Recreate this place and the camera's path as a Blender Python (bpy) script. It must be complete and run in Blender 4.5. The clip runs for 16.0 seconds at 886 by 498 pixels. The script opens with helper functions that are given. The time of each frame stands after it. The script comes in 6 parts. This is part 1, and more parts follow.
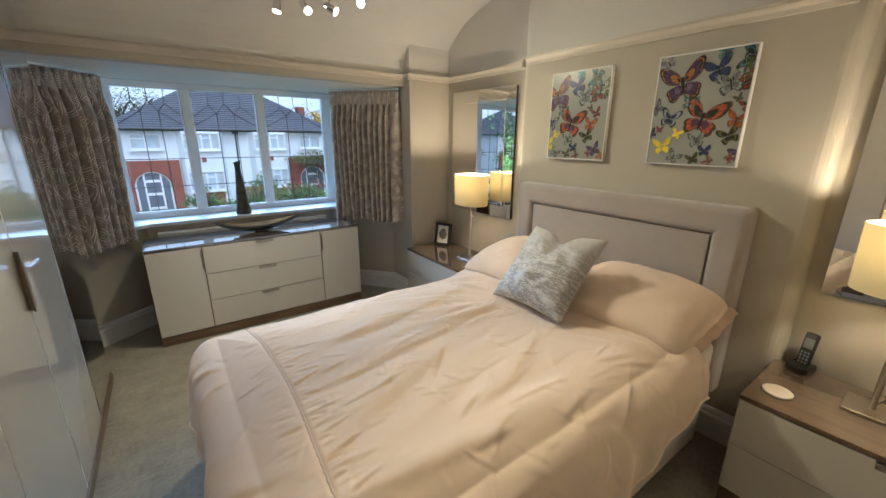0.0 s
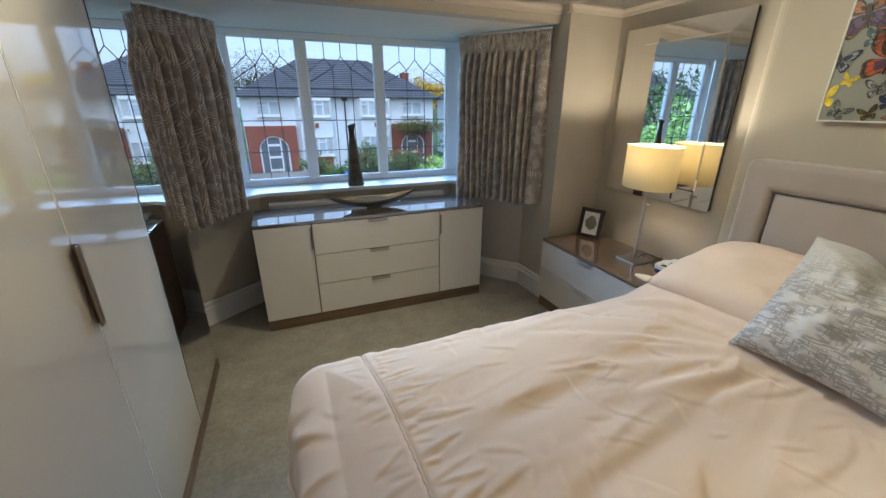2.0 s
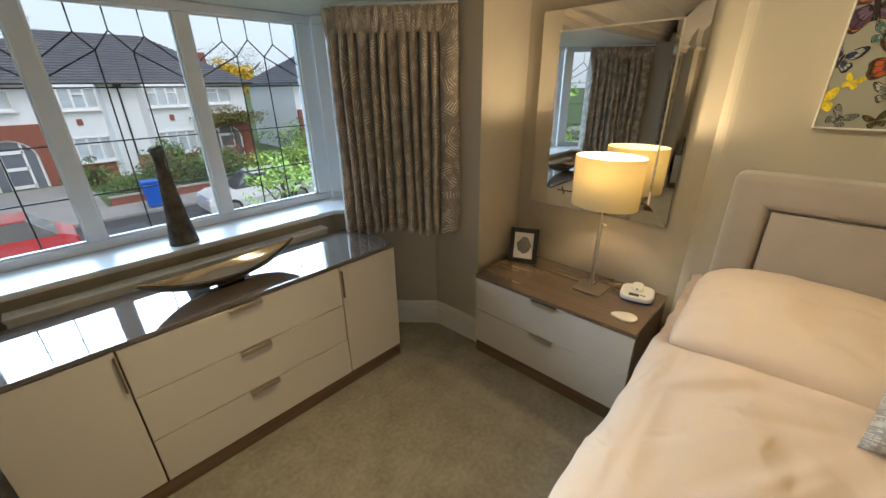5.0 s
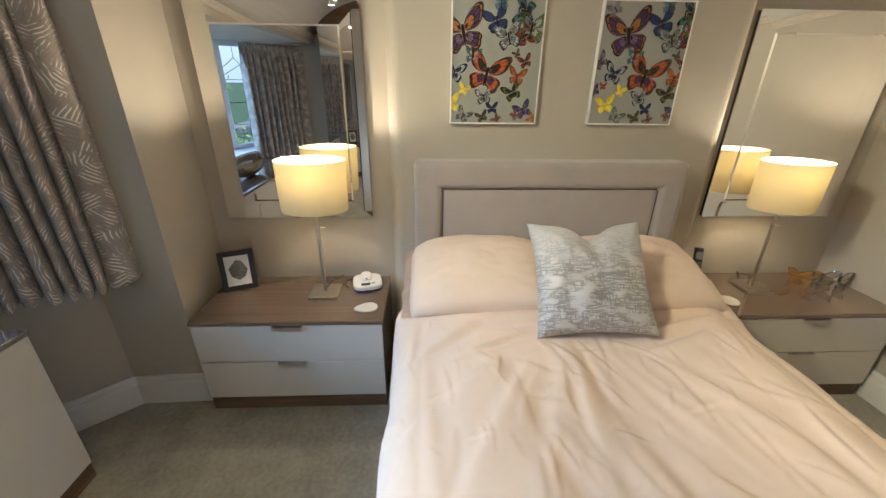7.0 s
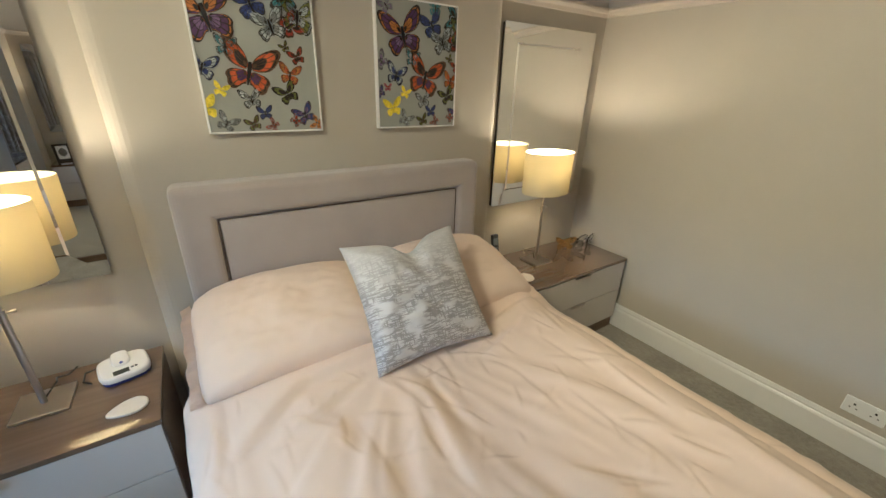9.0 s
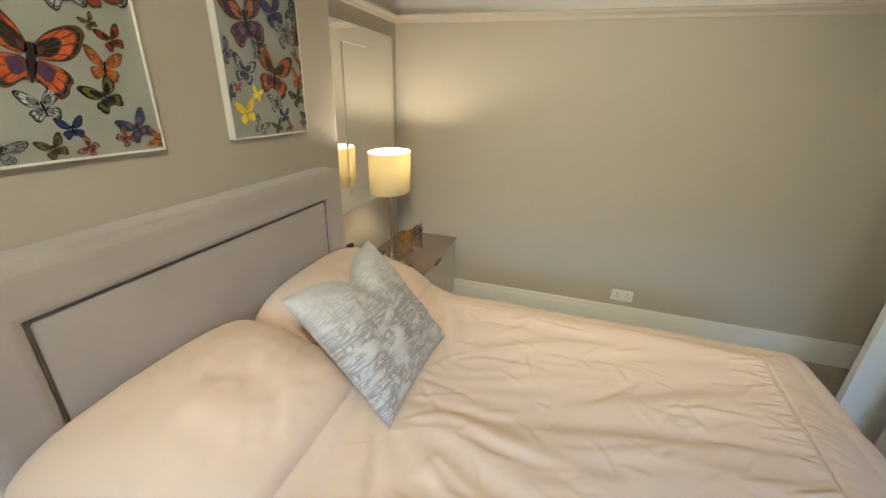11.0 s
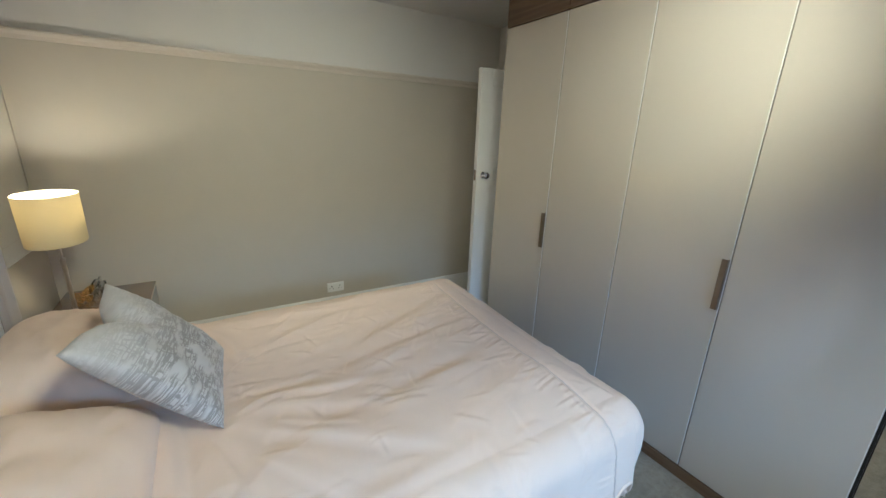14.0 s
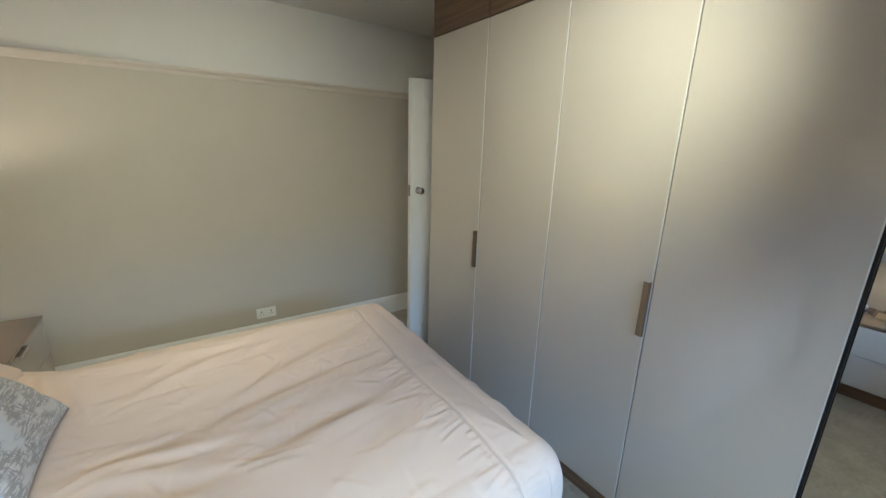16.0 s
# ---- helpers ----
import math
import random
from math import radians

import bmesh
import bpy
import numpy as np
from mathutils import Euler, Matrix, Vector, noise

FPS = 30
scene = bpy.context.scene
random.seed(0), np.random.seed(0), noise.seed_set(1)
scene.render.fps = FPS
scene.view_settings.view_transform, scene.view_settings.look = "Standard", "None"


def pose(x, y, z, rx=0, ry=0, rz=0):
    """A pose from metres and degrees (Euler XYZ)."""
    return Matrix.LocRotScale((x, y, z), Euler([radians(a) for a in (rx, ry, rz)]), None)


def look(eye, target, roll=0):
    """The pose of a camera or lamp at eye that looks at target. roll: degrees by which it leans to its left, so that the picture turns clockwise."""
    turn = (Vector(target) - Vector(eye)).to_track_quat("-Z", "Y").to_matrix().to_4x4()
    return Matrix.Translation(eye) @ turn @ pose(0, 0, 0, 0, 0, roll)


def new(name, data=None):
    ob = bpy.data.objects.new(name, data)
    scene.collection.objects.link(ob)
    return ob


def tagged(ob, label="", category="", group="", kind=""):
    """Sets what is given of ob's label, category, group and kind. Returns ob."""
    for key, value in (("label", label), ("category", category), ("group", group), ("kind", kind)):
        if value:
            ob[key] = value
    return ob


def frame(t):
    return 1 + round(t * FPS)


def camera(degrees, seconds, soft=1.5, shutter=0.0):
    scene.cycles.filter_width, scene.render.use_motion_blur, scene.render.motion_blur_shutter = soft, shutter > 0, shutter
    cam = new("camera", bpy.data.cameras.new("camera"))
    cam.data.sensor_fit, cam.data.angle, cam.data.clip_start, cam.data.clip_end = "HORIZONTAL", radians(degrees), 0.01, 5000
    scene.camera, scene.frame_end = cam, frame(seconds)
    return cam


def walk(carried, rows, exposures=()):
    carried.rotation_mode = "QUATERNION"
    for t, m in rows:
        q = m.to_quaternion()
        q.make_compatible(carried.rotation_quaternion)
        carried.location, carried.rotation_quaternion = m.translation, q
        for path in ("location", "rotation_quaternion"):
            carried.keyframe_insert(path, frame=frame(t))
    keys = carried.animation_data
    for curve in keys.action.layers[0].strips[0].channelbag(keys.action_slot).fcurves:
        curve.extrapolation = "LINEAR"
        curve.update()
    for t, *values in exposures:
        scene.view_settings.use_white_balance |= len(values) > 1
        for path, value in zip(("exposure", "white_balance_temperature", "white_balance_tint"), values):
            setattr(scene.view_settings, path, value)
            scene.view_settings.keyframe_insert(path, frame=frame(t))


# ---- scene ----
cam = camera(98.3, 16.0)
PATH = [
    (0, (0.472, 0.388, 1.526), (1.599, 1.945, 0.973), 0.3),
    (0.5, (0.528, 0.469, 1.506), (1.655, 2.025, 0.949), 0.3),
    (1, (0.534, 0.642, 1.479), (1.604, 2.237, 0.924), 0.4),
    (1.5, (0.53, 0.878, 1.473), (1.415, 2.567, 0.87), 0.3),
    (2, (0.523, 1.156, 1.46), (1.226, 2.893, 0.759), 0.2),
    (2.5, (0.518, 1.465, 1.492), (1.103, 3.22, 0.733), 0.2),
    (3, (0.48, 1.7, 1.508), (1.004, 3.47, 0.738), 0.1),
    (5.5, (0.645, 2.173, 1.583), (2.22, 3.117, 0.792), -0.6),
    (6, (0.645, 2.23, 1.598), (2.387, 2.801, 0.798), 0.1),
    (6.5, (0.649, 2.245, 1.598), (2.466, 2.485, 0.799), 0.4),
    (7, (0.678, 2.254, 1.589), (2.509, 2.171, 0.788), 0.7),
    (7.5, (0.731, 2.248, 1.579), (2.53, 1.893, 0.782), 1.0),
    (8, (0.757, 2.205, 1.585), (2.499, 1.631, 0.787), 1.1),
    (8.5, (0.835, 2.221, 1.571), (2.487, 1.406, 0.791), 1.2),
    (9, (0.926, 2.223, 1.591), (2.457, 1.202, 0.807), 1.7),
    (11.5, (1.616, 2.663, 1.576), (1.792, 0.812, 0.84), 1.9),
    (12, (1.676, 2.72, 1.593), (1.498, 0.864, 0.869), 2.1),
    (12.5, (1.703, 2.782, 1.619), (1.259, 0.952, 0.947), 2.2),
    (13, (1.812, 2.86, 1.62), (1.103, 1.098, 0.994), 2.2),
    (13.5, (1.838, 2.947, 1.606), (0.95, 1.257, 1.009), 2.2),
    (14, (1.813, 3.011, 1.593), (0.811, 1.378, 1.018), 2.0),
    (14.5, (1.835, 3.032, 1.608), (0.743, 1.455, 1.041), 2.1),
    (15, (1.802, 3.03, 1.613), (0.673, 1.474, 1.061), 1.8),
    (15.5, (1.677, 3.019, 1.595), (0.545, 1.454, 1.074), 1.9),
    (16, (1.458, 3.012, 1.61), (0.345, 1.432, 1.096), 1.7),
]
walk(cam, [(t, look(eye, target, roll)) for t, eye, target, roll in PATH],
     [(0, 0.36, 5050, 8), (1, 0.34, 5000, 8), (2, 0.13, 4950, 8), (2.5, 0.12, 5150, 8), (3, 0.26, 5450, 8), (5.5, 0.1, 6250, 9), (6.5, 0.45, 5300, 9), (7, 0.42, 5000, 9), (9, 0.27, 4900, 8), (11.5, 0.40, 5000, 7), (12.5, 0.38, 4750, 7), (13.5, 0.10, 4580, 6), (14, 0.03, 4520, 6), (15, 0.12, 4520, 6), (16, 0.14, 4540, 6)])

# ---- world, sun, exposure ----
world = bpy.data.worlds.new("overcast")
scene.world = world
world.use_nodes = True
wn = world.node_tree
sky = wn.nodes.new("ShaderNodeTexSky")
sky.sky_type, sky.sun_disc = "NISHITA", False
sky.sun_elevation, sky.sun_rotation = radians(35), radians(200)
sky.air_density, sky.dust_density, sky.ozone_density = 1.0, 4.0, 1.0
veil = wn.nodes.new("ShaderNodeMixRGB")
veil.inputs[0].default_value, veil.inputs[2].default_value = 0.65, (6.6, 7.3, 8.2, 1)
wn.links.new(sky.outputs[0], veil.inputs[1])
wn.links.new(veil.outputs[0], wn.nodes["Background"].inputs[0])
wn.nodes["Background"].inputs[1].default_value = 0.15
sun = new("sun", bpy.data.lights.new("sun", "SUN"))
sun.data.energy, sun.data.angle, sun.data.color = 1.5, radians(20), (0.93, 0.97, 1.0)
sun.matrix_basis = look((0, 0, 20), (-4, 11, 0))
# the sky's light over the street, entering by the bay window
skylight = new("sky_light", bpy.data.lights.new("sky_light", "AREA"))
skylight.data.shape, skylight.data.size, skylight.data.size_y = "RECTANGLE", 12.0, 3.4
skylight.data.energy, skylight.data.color = 2150.0, (0.56, 0.78, 1.0)
skylight.matrix_basis = look((1.1, 12.0, 5.0), (1.0, 2.6, 1.2))

# ---- materials ----


def mat(name, color, rough=0.5, metal=0.0, vary=0.06, scale=12.0, bump=0.0, bump_scale=120.0, coat=0.0, sheen=0.0, spec=0.5, rand=0.0):
    """A painted or cloth surface: colour varied at two scales, with fine relief."""
    m = bpy.data.materials.new(name)
    m.use_nodes = True
    nt = m.node_tree
    b = nt.nodes["Principled BSDF"]
    tc = nt.nodes.new("ShaderNodeTexCoord")
    n1 = nt.nodes.new("ShaderNodeTexNoise")
    n1.inputs["Scale"].default_value, n1.inputs["Detail"].default_value = scale * 0.15, 3
    n2 = nt.nodes.new("ShaderNodeTexNoise")
    n2.inputs["Scale"].default_value, n2.inputs["Detail"].default_value = scale, 6
    add = nt.nodes.new("ShaderNodeMath")
    add.operation = "ADD"
    nt.links.new(tc.outputs["Object"], n1.inputs["Vector"])
    nt.links.new(tc.outputs["Object"], n2.inputs["Vector"])
    nt.links.new(n1.outputs["Fac"], add.inputs[0])
    nt.links.new(n2.outputs["Fac"], add.inputs[1])
    mr = nt.nodes.new("ShaderNodeMapRange")
    mr.inputs[1].default_value, mr.inputs[2].default_value = 0.6, 1.4
    mr.inputs[3].default_value, mr.inputs[4].default_value = 1 - vary, 1 + vary
    nt.links.new(add.outputs[0], mr.inputs[0])
    hsv = nt.nodes.new("ShaderNodeHueSaturation")
    hsv.inputs["Color"].default_value = (*color, 1)
    if rand:
        oi = nt.nodes.new("ShaderNodeObjectInfo")
        mr2 = nt.nodes.new("ShaderNodeMapRange")
        mr2.inputs[3].default_value, mr2.inputs[4].default_value = 1 - rand, 1 + rand
        nt.links.new(oi.outputs["Random"], mr2.inputs[0])
        mul = nt.nodes.new("ShaderNodeMath")
        mul.operation = "MULTIPLY"
        nt.links.new(mr.outputs[0], mul.inputs[0])
        nt.links.new(mr2.outputs[0], mul.inputs[1])
        nt.links.new(mul.outputs[0], hsv.inputs["Value"])
    else:
        nt.links.new(mr.outputs[0], hsv.inputs["Value"])
    nt.links.new(hsv.outputs[0], b.inputs["Base Color"])
    b.inputs["Roughness"].default_value, b.inputs["Metallic"].default_value = rough, metal
    b.inputs["Coat Weight"].default_value, b.inputs["Coat Roughness"].default_value = coat, 0.03
    b.inputs["Sheen Weight"].default_value = sheen
    b.inputs["Specular IOR Level"].default_value = spec
    if bump:
        n3 = nt.nodes.new("ShaderNodeTexNoise")
        n3.inputs["Scale"].default_value, n3.inputs["Detail"].default_value = bump_scale, 4
        nt.links.new(tc.outputs["Object"], n3.inputs["Vector"])
        bp = nt.nodes.new("ShaderNodeBump")
        bp.inputs["Strength"].default_value, bp.inputs["Distance"].default_value = bump, 0.004
        nt.links.new(n3.outputs["Fac"], bp.inputs["Height"])
        nt.links.new(bp.outputs[0], b.inputs["Normal"])
    return m


def wood(name, c1, c2, rough=0.3, coat=0.0, axis=0, scale=3.0):
    """Grained wood: stretched noise bands between two colours."""
    m = mat(name, c1, rough, coat=coat)
    nt = m.node_tree
    b = nt.nodes["Principled BSDF"]
    tc = nt.nodes.new("ShaderNodeTexCoord")
    mp = nt.nodes.new("ShaderNodeMapping")
    s = [scale * 12] * 3
    s[axis] = scale * 0.6
    mp.inputs["Scale"].default_value = s
    n = nt.nodes.new("ShaderNodeTexNoise")
    n.inputs["Scale"].default_value, n.inputs["Detail"].default_value, n.inputs["Distortion"].default_value = 1.0, 8, 0.6
    cr = nt.nodes.new("ShaderNodeValToRGB")
    cr.color_ramp.elements[0].color, cr.color_ramp.elements[1].color = (*c1, 1), (*c2, 1)
    cr.color_ramp.elements[0].position, cr.color_ramp.elements[1].position = 0.3, 0.7
    nt.links.new(tc.outputs["Object"], mp.inputs[0])
    nt.links.new(mp.outputs[0], n.inputs["Vector"])
    nt.links.new(n.outputs["Fac"], cr.inputs[0])
    nt.links.new(cr.outputs[0], b.inputs["Base Color"])
    bp = nt.nodes.new("ShaderNodeBump")
    bp.inputs["Strength"].default_value, bp.inputs["Distance"].default_value = 0.1, 0.001
    nt.links.new(n.outputs["Fac"], bp.inputs["Height"])
    nt.links.new(bp.outputs[0], b.inputs["Normal"])
    return m


def glow(name, color, strength):
    m = bpy.data.materials.new(name)
    m.use_nodes = True
    b = m.node_tree.nodes["Principled BSDF"]
    b.inputs["Base Color"].default_value = (*color, 1)
    b.inputs["Emission Color"].default_value = (*color, 1)
    b.inputs["Emission Strength"].default_value = strength
    return m


def glass(name, color=(1, 1, 1), rough=0.0):
    """Thin pane: mostly clear with a glossy reflection."""
    m = bpy.data.materials.new(name)
    m.use_nodes = True
    nt = m.node_tree
    out = nt.nodes["Material Output"]
    tr = nt.nodes.new("ShaderNodeBsdfTransparent")
    tr.inputs[0].default_value = (*color, 1)
    gl = nt.nodes.new("ShaderNodeBsdfGlossy")
    gl.inputs["Roughness"].default_value = rough
    mx = nt.nodes.new("ShaderNodeMixShader")
    lw = nt.nodes.new("ShaderNodeLayerWeight")
    pw = nt.nodes.new("ShaderNodeMath")
    pw.operation = "POWER"
    pw.inputs[1].default_value = 4.0
    ma = nt.nodes.new("ShaderNodeMath")
    ma.operation = "MULTIPLY_ADD"
    ma.inputs[1].default_value, ma.inputs[2].default_value = 0.55, 0.035
    nt.links.new(lw.outputs["Facing"], pw.inputs[0])
    nt.links.new(pw.outputs[0], ma.inputs[0])
    nt.links.new(ma.outputs[0], mx.inputs[0])
    nt.links.new(tr.outputs[0], mx.inputs[1])
    nt.links.new(gl.outputs[0], mx.inputs[2])
    nt.links.new(mx.outputs[0], out.inputs[0])
    return m


M_WALL = mat("wall_paint_taupe", (0.475, 0.43, 0.35), 0.75, vary=0.03, scale=5, bump=0.12, bump_scale=220)
M_FRIEZE = mat("frieze_paint_white", (0.64, 0.615, 0.575), 0.8, vary=0.02, scale=5, bump=0.1, bump_scale=200)
M_TRIM = mat("trim_gloss_white", (0.74, 0.72, 0.68), 0.3, vary=0.03, scale=8)
M_RAIL = mat("rail_paint", (0.56, 0.5, 0.42), 0.45, vary=0.03, scale=8)
M_CARPET = mat("carpet_pile", (0.30, 0.268, 0.208), 0.95, vary=0.32, scale=45, bump=1.0, bump_scale=420, sheen=0.25)
M_UPVC = mat("upvc_white", (0.8, 0.82, 0.84), 0.25, vary=0.01)
M_GLASS = glass("window_glass")
M_LEAD = mat("lead_came", (0.05, 0.05, 0.055), 0.5, metal=0.4)
M_MIRROR = mat("mirror_silver", (0.9, 0.9, 0.89), 0.0, metal=1.0, vary=0.0)
M_BRONZE = mat("handle_bronze", (0.22, 0.17, 0.12), 0.35, metal=0.7, vary=0.05)
M_STEEL = mat("brushed_nickel", (0.55, 0.5, 0.44), 0.28, metal=1.0, vary=0.05)
M_CHROME = mat("chrome", (0.75, 0.75, 0.76), 0.07, metal=1.0, vary=0.0)
M_LACQ = mat("lacquer_cream", (0.57, 0.52, 0.445), 0.05, vary=0.015, scale=4, coat=1.0)
M_GLOSSW = mat("drawer_gloss_cream", (0.62, 0.575, 0.51), 0.2, vary=0.015, scale=4, coat=0.4)
M_WALNUT = wood("walnut", (0.10, 0.062, 0.036), (0.19, 0.12, 0.07), 0.35, axis=1)
M_WALNUT_X = wood("walnut_x", (0.10, 0.062, 0.036), (0.19, 0.12, 0.07), 0.35, axis=0)
M_TOPGLASS = wood("tinted_top", (0.125, 0.082, 0.052), (0.165, 0.112, 0.072), 0.08, coat=1.0, axis=1)
M_TOPGLASS.node_tree.nodes["Principled BSDF"].inputs["Coat IOR"].default_value = 1.6
M_TOPDARK = wood("tinted_top_dark", (0.105, 0.085, 0.075), (0.135, 0.11, 0.095), 0.06, coat=1.0, axis=0)
M_TOPDARK.node_tree.nodes["Principled BSDF"].inputs["Coat IOR"].default_value = 1.75
M_PULL = mat("pull_taupe_metal", (0.34, 0.29, 0.23), 0.35, metal=0.6, vary=0.05)
M_VELVET = mat("velvet_taupe", (0.40, 0.345, 0.30), 0.85, vary=0.08, scale=7, bump=0.25, bump_scale=700, sheen=0.6)
M_DUVET = mat("cotton_blush", (0.79, 0.625, 0.485), 0.85, vary=0.03, scale=9, bump=0.2, bump_scale=900, sheen=0.15)
M_DIVAN = mat("divan_fabric", (0.62, 0.56, 0.49), 0.9, vary=0.05, scale=20, bump=0.3, bump_scale=800)
M_BLACK = mat("black_plastic", (0.015, 0.015, 0.016), 0.35, vary=0.05)
M_WHITEP = mat("white_plastic", (0.78, 0.77, 0.74), 0.35, vary=0.02)
M_GAP = mat("shadow_gap", (0.03, 0.028, 0.026), 0.7)

# ---- building helpers ----


def box(bm, x0, x1, y0, y1, z0, z1, bev=0.0, seg=2):
    r = bmesh.ops.create_cube(bm, size=1.0, matrix=Matrix.LocRotScale(((x0 + x1) / 2, (y0 + y1) / 2, (z0 + z1) / 2), None, (abs(x1 - x0), abs(y1 - y0), abs(z1 - z0))))
    if bev:
        es = list({e for v in r["verts"] for e in v.link_edges})
        bmesh.ops.bevel(bm, geom=es, offset=bev, segments=seg, affect="EDGES", profile=0.5)
    return bm


def cyl(bm, p, q, r1, r2=None, n=20):
    """A closed tapered cylinder from p to q."""
    p, q = Vector(p), Vector(q)
    m = Matrix.Translation((p + q) / 2) @ (q - p).to_track_quat("Z", "Y").to_matrix().to_4x4()
    bmesh.ops.create_cone(bm, cap_ends=True, segments=n, radius1=r1, radius2=r1 if r2 is None else r2, depth=(q - p).length, matrix=m)
    return bm


def lathe(bm, prof, n=40, cx=0.0, cy=0.0, sx=1.0, sy=1.0):
    """Turn a profile of (radius, height) about the z axis."""
    rings = []
    for r, z in prof:
        rings.append([bm.verts.new((cx + sx * r * math.cos(2 * math.pi * i / n), cy + sy * r * math.sin(2 * math.pi * i / n), z)) for i in range(n)])
    for a, b in zip(rings, rings[1:]):
        for i in range(n):
            bm.faces.new((a[i], a[(i + 1) % n], b[(i + 1) % n], b[i]))
    return bm


def prism(bm, pts, z0, z1):
    """A vertical prism over a plan polygon."""
    lo = [bm.verts.new((x, y, z0)) for x, y in pts]
    hi = [bm.verts.new((x, y, z1)) for x, y in pts]
    n = len(pts)
    bm.faces.new(lo[::-1])
    bm.faces.new(hi)
    for i in range(n):
        bm.faces.new((lo[i], lo[(i + 1) % n], hi[(i + 1) % n], hi[i]))
    bmesh.ops.recalc_face_normals(bm, faces=bm.faces)
    return bm


def extrude_x(bm, pts, x0, x1):
    """A prism along x over a polygon in (y, z)."""
    a = [bm.verts.new((x0, y, z)) for y, z in pts]
    b = [bm.verts.new((x1, y, z)) for y, z in pts]
    n = len(pts)
    bm.faces.new(a)
    bm.faces.new(b[::-1])
    for i in range(n):
        bm.faces.new((a[i], b[i], b[(i + 1) % n], a[(i + 1) % n]))
    bmesh.ops.recalc_face_normals(bm, faces=bm.faces)
    return bm


def tube(bm, pts, r, n=8):
    """A round bar along a line of points."""
    pts = [Vector(p) for p in pts]
    rings = []
    for i, p in enumerate(pts):
        d = (pts[min(i + 1, len(pts) - 1)] - pts[max(i - 1, 0)]).normalized()
        q = d.to_track_quat("Z", "Y")
        rings.append([bm.verts.new(p + q @ Vector((r * math.cos(2 * math.pi * k / n), r * math.sin(2 * math.pi * k / n), 0))) for k in range(n)])
    for a, b in zip(rings, rings[1:]):
        for k in range(n):
            bm.faces.new((a[k], a[(k + 1) % n], b[(k + 1) % n], b[k]))
    bm.faces.new(rings[0][::-1])
    bm.faces.new(rings[-1])
    return bm


def mesh_of(name, bm, material, smooth=False):
    me = bpy.data.meshes.new(name)
    bm.to_mesh(me)
    bm.free()
    me.materials.append(material)
    if smooth:
        me.shade_smooth()
    return me


def part(name, bm, material, parent=None, label="", smooth=False):
    ob = new(name, mesh_of(name, bm, material, smooth))
    if parent:
        ob.parent = parent
    return tagged(ob, label)


def thing(name, label, category, m=None, group=""):
    ob = tagged(new(name), label, category, group)
    ob.empty_display_size = 0.1
    if m is not None:
        ob.matrix_basis = m
    return ob


def setting(name, bm, material, label="", smooth=False):
    return tagged(part(name, bm, material, None, label, smooth), label, name.split("_")[0], kind="structure")


def B():
    return bmesh.new()


def softened(bm, off=0.004):
    bmesh.ops.bevel(bm, geom=[e for e in bm.edges if len(e.link_faces) == 2 and e.calc_face_angle() > 0.6], offset=off, segments=2, affect="EDGES")
    return bm


# ---- the room ----
H, RAIL = 2.56, 2.045
XE, XB, XW, YS, YN = 2.73, 2.635, -0.70, -0.183, 3.43
BAY_IN = [(2.31, 3.43), (2.30, 3.78), (1.86, 4.28), (0.30, 4.28), (-0.20, 3.90), (-0.22, 3.43)]
BAY_UP = [(2.31, 3.43), (2.36, 3.86), (2.02, 4.52), (0.14, 4.52), (-0.28, 3.98), (-0.22, 3.43)]

setting("floor", prism(B(), [(XW - 0.2, YS - 0.2), (XE + 0.2, YS - 0.2), (XE + 0.2, 3.6), (2.5, 3.8), (2.05, 4.6), (0.1, 4.6), (-0.4, 4.0), (XW - 0.2, 3.6)], -0.12, 0.0), M_CARPET, "short-pile greige carpet, wall to wall")


def breast(z0, z1):
    pts = [(XE + 0.2, YS), (XE, YS), (XE, 0.74 - 0.0)]
    r = 0.06
    for k in range(7):
        a = math.pi / 2 * k / 6
        pts.append((XB + r - r * math.sin(a), 0.74 + r - r * math.cos(a)))
    for k in range(7):
        a = math.pi / 2 * k / 6
        pts.append((XB + r - r * math.cos(a), 2.44 - r + r * math.sin(a)))
    pts += [(XE, 2.44), (XE, 3.68), (XE + 0.2, 3.68)]
    return prism(B(), pts, z0, z1)


setting("wall_east", breast(0, RAIL), M_WALL, "taupe painted wall with a rounded chimney breast")
setting("frieze_east", breast(RAIL, H + 0.1), M_FRIEZE, "white painted frieze above the picture rail")
setting("wall_south", box(B(), XW - 0.2, XE + 0.2, YS - 0.2, YS, 0, RAIL), M_WALL, "plain taupe painted wall")
setting("frieze_south", box(B(), XW - 0.2, XE + 0.2, YS - 0.2, YS, RAIL, H + 0.1), M_FRIEZE, "white painted frieze above the picture rail")
bm = B()
box(bm, XW - 0.15, XW, 0.62, 3.68, 0, RAIL)
box(bm, XW - 0.15, XW, YS, -0.155, 0, RAIL)
setting("wall_west", bm, M_WALL, "taupe painted wall behind the wardrobe")
bm = box(B(), XW - 0.15, XW, YS, 3.68, 2.075, H + 0.1)
setting("frieze_west", bm, M_FRIEZE, "white painted frieze above the door")
bm = prism(B(), [(XE, YN), (2.31, YN), (2.30, 3.78), (2.36, 3.86), (2.56, 3.9), (2.56, 3.68), (XE, 3.68)], 0, RAIL)
setting("wall_north_pier", bm, M_WALL, "taupe painted pier beside the bay")
setting("frieze_north_pier", box(B(), 2.31, XE, YN, 3.68, RAIL, H), M_FRIEZE, "white pier above the picture rail")
